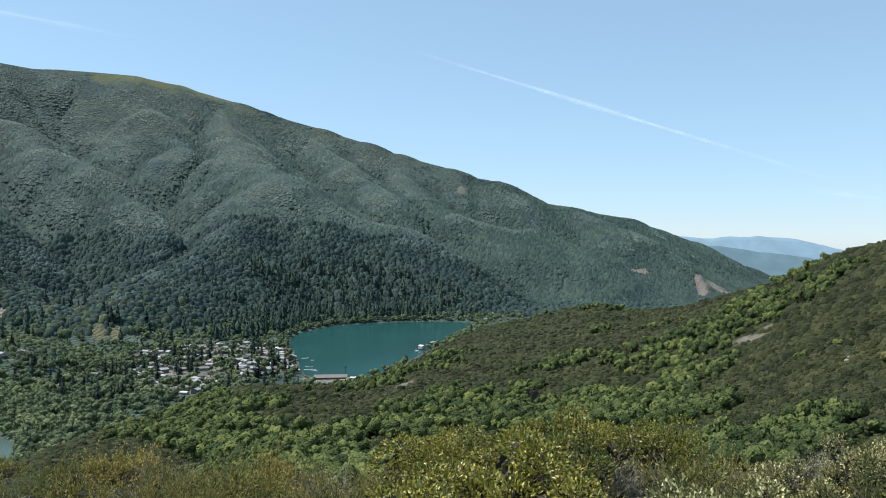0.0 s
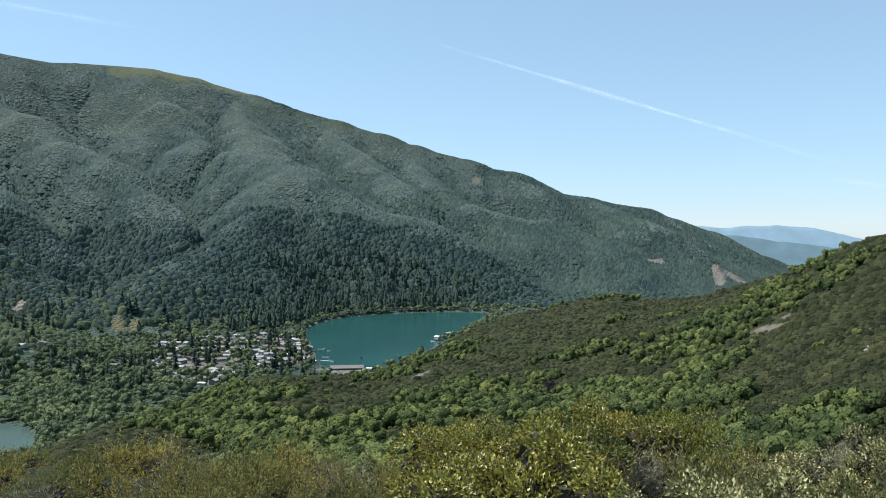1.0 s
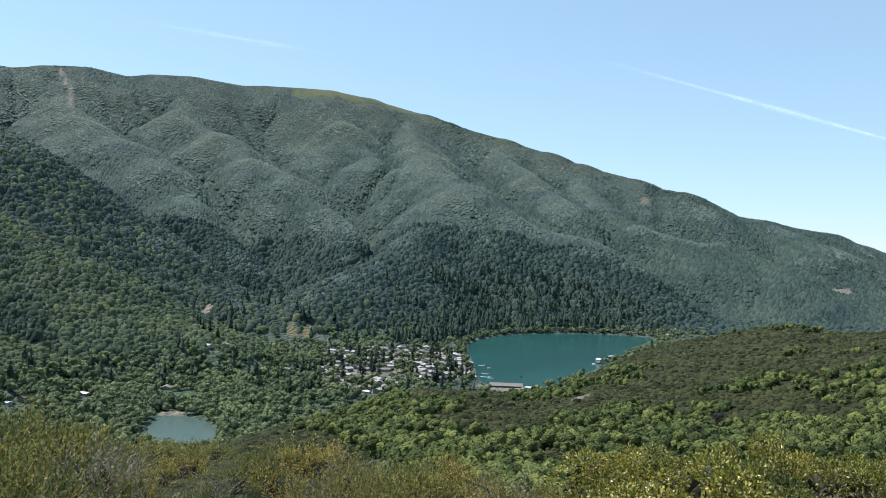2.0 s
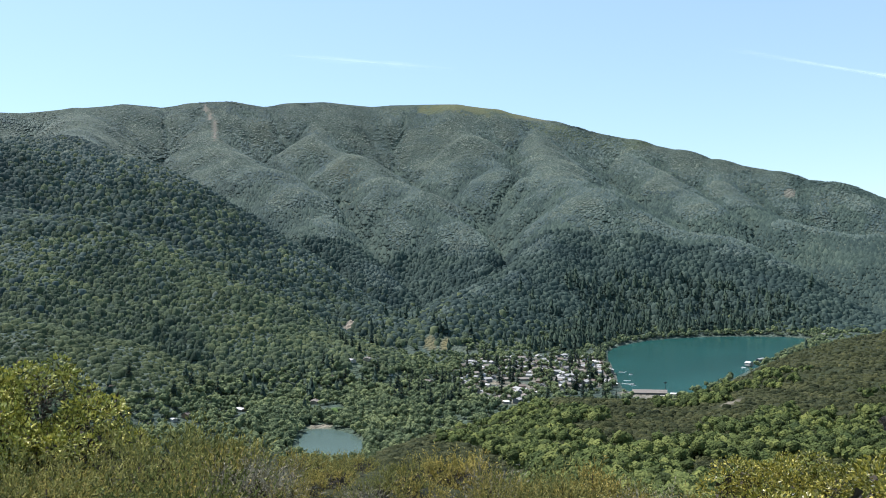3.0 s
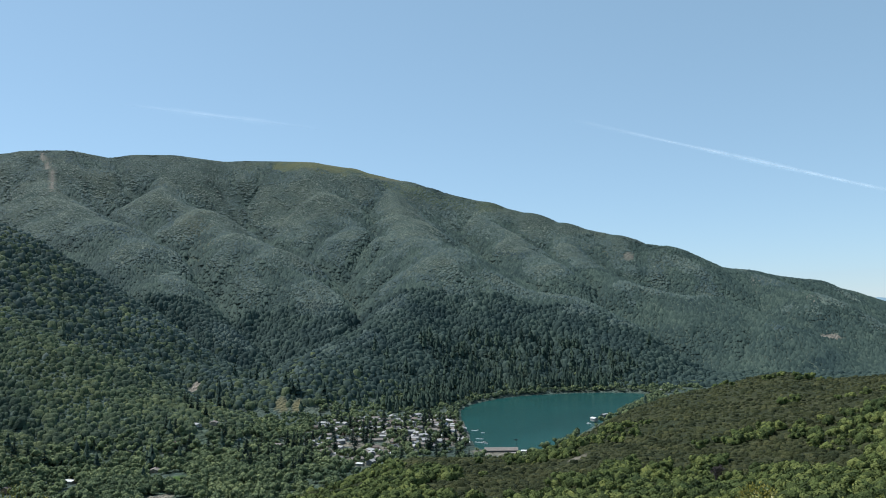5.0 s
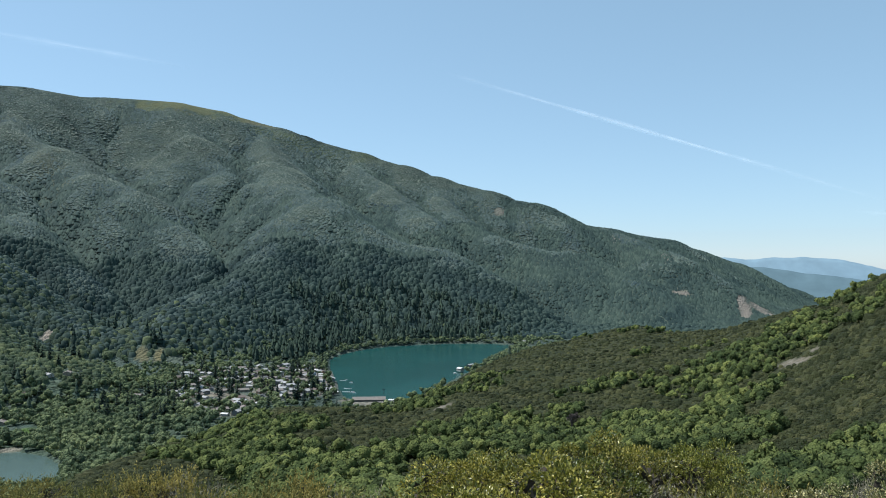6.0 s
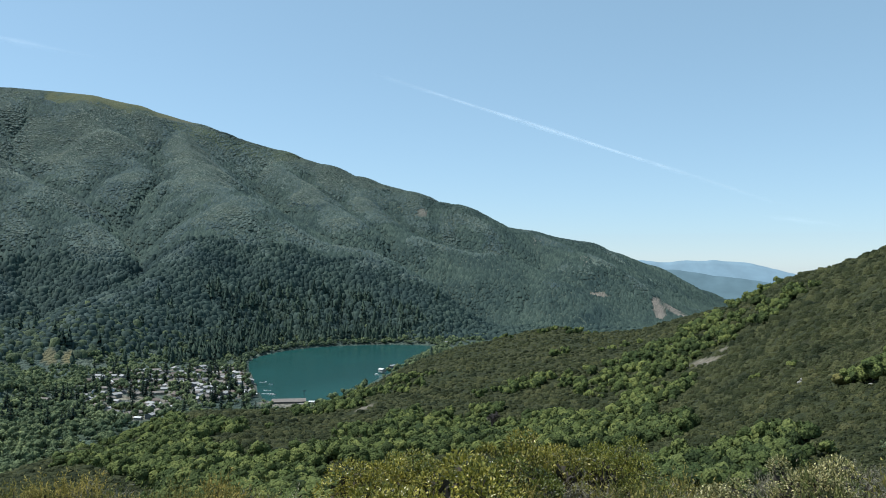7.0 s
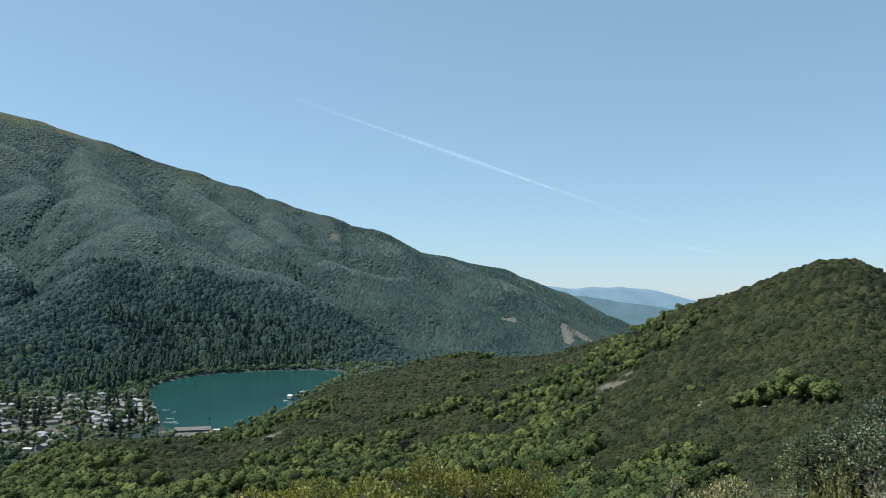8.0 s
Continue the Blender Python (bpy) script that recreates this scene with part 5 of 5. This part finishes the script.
# ---- single trees and rocks that stand out ----
def crown_mesh(seed, lobes, tufts, mat, tuft=0.075):
    """A crown of unit radius on the boughs: lobes hidden under several hundred leafy tufts."""
    g = np.random.default_rng(seed)
    v, f, base = [], [], 0
    for cx, cy, cz, cr in lobes:
        v.append(ICO1[0] * cr * 0.9 * (1 + g.uniform(-0.15, 0.15, (12, 1))) + (cx, cy, cz))
        f.append(ICO1[1] + base)
        base += 12
    for k in range(tufts):
        cx, cy, cz, cr = lobes[g.integers(len(lobes))]
        n = g.normal(size=3)
        n[2] = n[2] * 0.8 + 0.25
        n /= np.linalg.norm(n)
        p = np.array((cx, cy, cz)) + n * cr * g.uniform(0.75, 1.08)
        s = tuft * g.uniform(0.7, 1.5)
        t = np.cross(n, g.normal(size=3))
        t /= np.linalg.norm(t)
        q = np.cross(n, t)
        v.append(np.array([p - t * s - n * s * 0.3, p + t * s - n * s * 0.3, p + n * s * 0.5 + q * s * g.uniform(-1, 1)]))
        f.append(np.array([[0, 1, 2]]) + base)
        base += 3
    return mesh_of("crown", np.concatenate(v), np.concatenate(f), mat, True)


def round_tree(seed, mat, name, label, lift, stems=1):
    """Unit-radius broadleaf tree: trunk, limbs reaching into the lobes, crown."""
    g = np.random.default_rng(seed)
    lobes = [(0, 0, lift + 0.25, 0.62)]
    for k in range(7):
        a = k * 0.9 + g.uniform(0, 0.5)
        rr = g.uniform(0.35, 0.6)
        lobes.append((rr * math.cos(a), rr * math.sin(a), lift + g.uniform(-0.25, 0.45), g.uniform(0.30, 0.46)))
    limbs = [[((0, 0, -0.15), 0.075), ((0.02, 0.01, lift * 0.5), 0.06), ((0, 0, lift + 0.2), 0.03)]]
    for cx, cy, cz, cr in lobes[1:]:
        limbs.append([((0, 0, lift * 0.35), 0.04), ((cx * 0.5, cy * 0.5, lift * 0.3 + cz * 0.4), 0.025), ((cx, cy, cz), 0.01)])
    ob = thing(name, label, "tree")
    part("trunk", mesh_of("trunk", *tubes(limbs[:1], 6), MAT_BARK, True), None, ob)
    for limb in limbs[1:5]:
        part("limb", mesh_of("limb", *tubes([limb], 4), MAT_BARK, True), None, ob)
    part("crown", crown_mesh(seed, lobes, 190, mat), None, ob)
    return ob


def conifer(seed, name, label):
    g = np.random.default_rng(seed)
    ob = thing(name, label, "conifer")
    part("trunk", mesh_of("trunk", *tubes([[((0, 0, -0.04), 0.022), ((0, 0, 0.5), 0.014), ((0, 0, 0.98), 0.003)]], 6), MAT_BARK, True), None, ob)
    v, f, base = [], [], 0
    for k in range(150):
        h = 0.10 + 0.88 * g.uniform() ** 0.9
        a, r = g.uniform(0, 2 * np.pi), 0.17 * (1.02 - h) ** 0.75 * g.uniform(0.7, 1.15) + 0.008
        d, s = np.array((math.cos(a), math.sin(a), 0)), np.array((-math.sin(a), math.cos(a), 0))
        p = np.array((0, 0, h))
        w = r * 0.38
        v.append(np.array([p, p + d * r * 0.7 + s * w + (0, 0, -r * 0.25), p + d * r + (0, 0, -r * 0.5), p + d * r * 0.7 - s * w + (0, 0, -r * 0.25)]))
        f.append(np.array([[0, 1, 2], [0, 2, 3]]) + base)
        base += 4
    part("crown", mesh_of("crown", np.concatenate(v), np.concatenate(f), MAT_CONIFER), None, ob)
    return ob


def spread_out(sources, sites, group):
    """Sets each source at its first site and copies at the rest: (x, y, width, height, turn)."""
    for k, (x, y, w, h, turn) in enumerate(sites):
        z = float(land(np.array([x]), np.array([y]))[0])
        m = pose(x, y, z - 0.1, 0, 0, turn) @ Matrix.Diagonal((w, w, h, 1))
        src = sources[k % len(sources)]
        ob = src if k < len(sources) else copy_thing(src, m)
        ob.matrix_basis = m
        tagged(ob, group=group)


def sited(rows):
    """(azimuth, elevation angle of the foot, radius) to plan sites on the land."""
    out = []
    for az, el, r in rows:
        d = on_sight(az, el)
        x, y = (float(q) for q in direction(az) * d)
        out.append((x, y, r, r * 0.95, (az * 37) % 360))
    return out


g = np.random.default_rng(41)
oaks = [round_tree(300 + k, MAT_OAK, "scrub_oak", "round bright green scrub oak on the brushy hillside", 0.55) for k in range(4)]
spread_out(oaks, sited([(-31.0, -6.8, 5.2), (-29.9, -7.1, 4.2), (-32.3, -5.8, 4.8), (-33.5, -6.4, 5.4), (-31.8, -6.3, 4.6), (-34.6, -6.4, 4.4), (-19.2, -12.2, 3.4), (-28.4, -11.6, 2.6), (-24.3, -7.0, 1.8),
                        (-16.6, -8.6, 3.0), (-6.5, -9.9, 3.4), (-18.2, -11.0, 3.2), (-25.6, -0.7, 3.0), (-3.9, -12.0, 3.2), (-9.9, -11.2, 3.0), (13.1, -12.4, 4.4), (12.2, -12.2, 3.6),
                        (9.6, -9.9, 4.0), (9.3, -10.9, 3.2), (15.9, -10.9, 4.4), (-12.8, -8.0, 3.6), (-17.0, -9.2, 3.4), (-17.6, -7.6, 3.0), (-20.0, -5.4, 2.6), (-22.9, -4.6, 3.4),
                        (-19.6, -12.6, 2.6), (-22.8, -12.9, 3.6), (-23.9, -7.2, 2.0), (-15.6, -12.0, 2.8), (-3.9, -11.0, 3.2), (3.2, -11.3, 3.0), (7.2, -12.8, 3.2), (-1.0, -12.6, 3.0), (-13.2, -10.2, 3.2),
                        (20.1, -12.1, 2.6), (23.0, -12.5, 2.2)]), "scrub oaks on the near hill")
rust = round_tree(320, foliage("rust_green_leaves", (0.075, 0.076, 0.026), (0.12, 0.117, 0.040), (0.17, 0.155, 0.055), 0.9, 0.4, 30.0), "yellowing_oak", "yellow-brown scrub oak on the brushy hillside", 0.5)
spread_out([rust], sited([(-29.2, -7.2, 3.0)]), "scrub oaks on the near hill")

broad = [round_tree(340 + k, MAT_VALLEY, "broadleaf_tree", "leafy green broadleaf tree among the village houses", 0.9) for k in range(4)]
sites = []
while len(sites) < 290:
    az, d = g.uniform(9.5, 23.5), g.uniform(930, 1450)
    x, y = (float(q) for q in direction(az) * d)
    if float(inside(np.array([x]), np.array([y]), VILLAGE)[0]) > 15 or float(inside(np.array([x]), np.array([y]), LAKE)[0]) < 8 or any((x - a) ** 2 + (y - b) ** 2 < 75 for a, b in homes) or float(cover_at(np.array([x]), np.array([y]), 1.2)[0]) > 0.5:
        continue
    r = g.uniform(3.2, 6.8)
    sites.append((x, y, r, r * g.uniform(0.9, 1.3), g.uniform(0, 360)))
spread_out(broad, sites, "trees in the village")

firs = [conifer(360 + k, "conifer_tree", "tall dark conifer standing in the valley") for k in range(3)]
sites = []
for n, a0, a1, d0, d1 in ((110, 10, 22, 960, 1430), (30, 21.5, 26.5, 930, 1150), (16, 27, 31, 1050, 1300), (8, 36, 44, 950, 1050)):
    for k in range(n):
        az, d = g.uniform(a0, a1), g.uniform(d0, d1)
        x, y = (float(q) for q in direction(az) * d)
        if any((x - a) ** 2 + (y - b) ** 2 < 64 for a, b in homes) or float(inside(np.array([x]), np.array([y]), LAKE)[0]) < 6:
            continue
        h = g.uniform(13, 26)
        sites.append((x, y, h * g.uniform(1.1, 1.5), h, g.uniform(0, 360)))
spread_out(firs, sites, "conifers in the valley")


def bare_tree(az, el, height):
    """A leafless grey tree: trunk forking into ever finer twigs."""
    g = np.random.default_rng(88)
    trunk, twigs = [], []

    def grow(p, d, l, r, depth):
        q = p + d * l
        (trunk if depth < 2 else twigs).append([(p, r), ((p + q) / 2 + g.normal(0, 0.03 * l, 3), r * 0.8), (q, r * 0.6)])
        if depth < 6:
            for k in range(3 if depth else 4):
                e = d * 1.15 + g.normal(0, 0.34, 3)
                grow(q, e / np.linalg.norm(e), l * g.uniform(0.62, 0.88), r * 0.80, depth + 1)

    grow(np.zeros(3), np.array((0, 0, 1.0)), 0.22, 0.03, 0)
    ob = thing("bare_tree", "leafless grey tree among green scrub oaks", "tree")
    part("trunk", mesh_of("trunk", *tubes(trunk, 5), MAT_DEADWOOD, True), None, ob)
    part("twig_crown", mesh_of("twig_crown", *tubes(twigs, 3), MAT_DEADWOOD, True), None, ob)
    spread_out([ob], sited([(az, el, height)]), "scrub oaks on the near hill")


bare_tree(-6.35, -11.5, 14.0)


def boulder(seed):
    bm = bmesh.new()
    bmesh.ops.create_icosphere(bm, subdivisions=2, radius=1.0)
    for v in bm.verts:
        v.co *= 1 + 0.35 * noise.noise(v.co * 1.3 + Vector((seed * 7.1, 0, 0)))
        v.co.z *= 0.6
    me = bpy.data.meshes.new("boulder")
    bm.to_mesh(me)
    bm.free()
    me.materials.append(MAT_ROCK)
    return tagged(new("boulder", me), "pale grey boulder in low hillside brush", "boulder")


MAT_ROCK = plain("pale_rock", (0.25, 0.24, 0.21), 0.9, 0.4, 0.3, 0.2, 0.0, 0.15)
spread_out([boulder(k) for k in range(2)], sited([(-27.1, -6.9, 1.3), (-26.8, -7.1, 0.9), (-30.3, -7.2, 1.0), (-28.2, -3.3, 1.2), (-27.9, -3.0, 0.9), (-19.6, -5.2, 1.2), (-25.3, -6.8, 0.8), (-30.9, -7.0, 0.8)]), "boulders on the near hill")
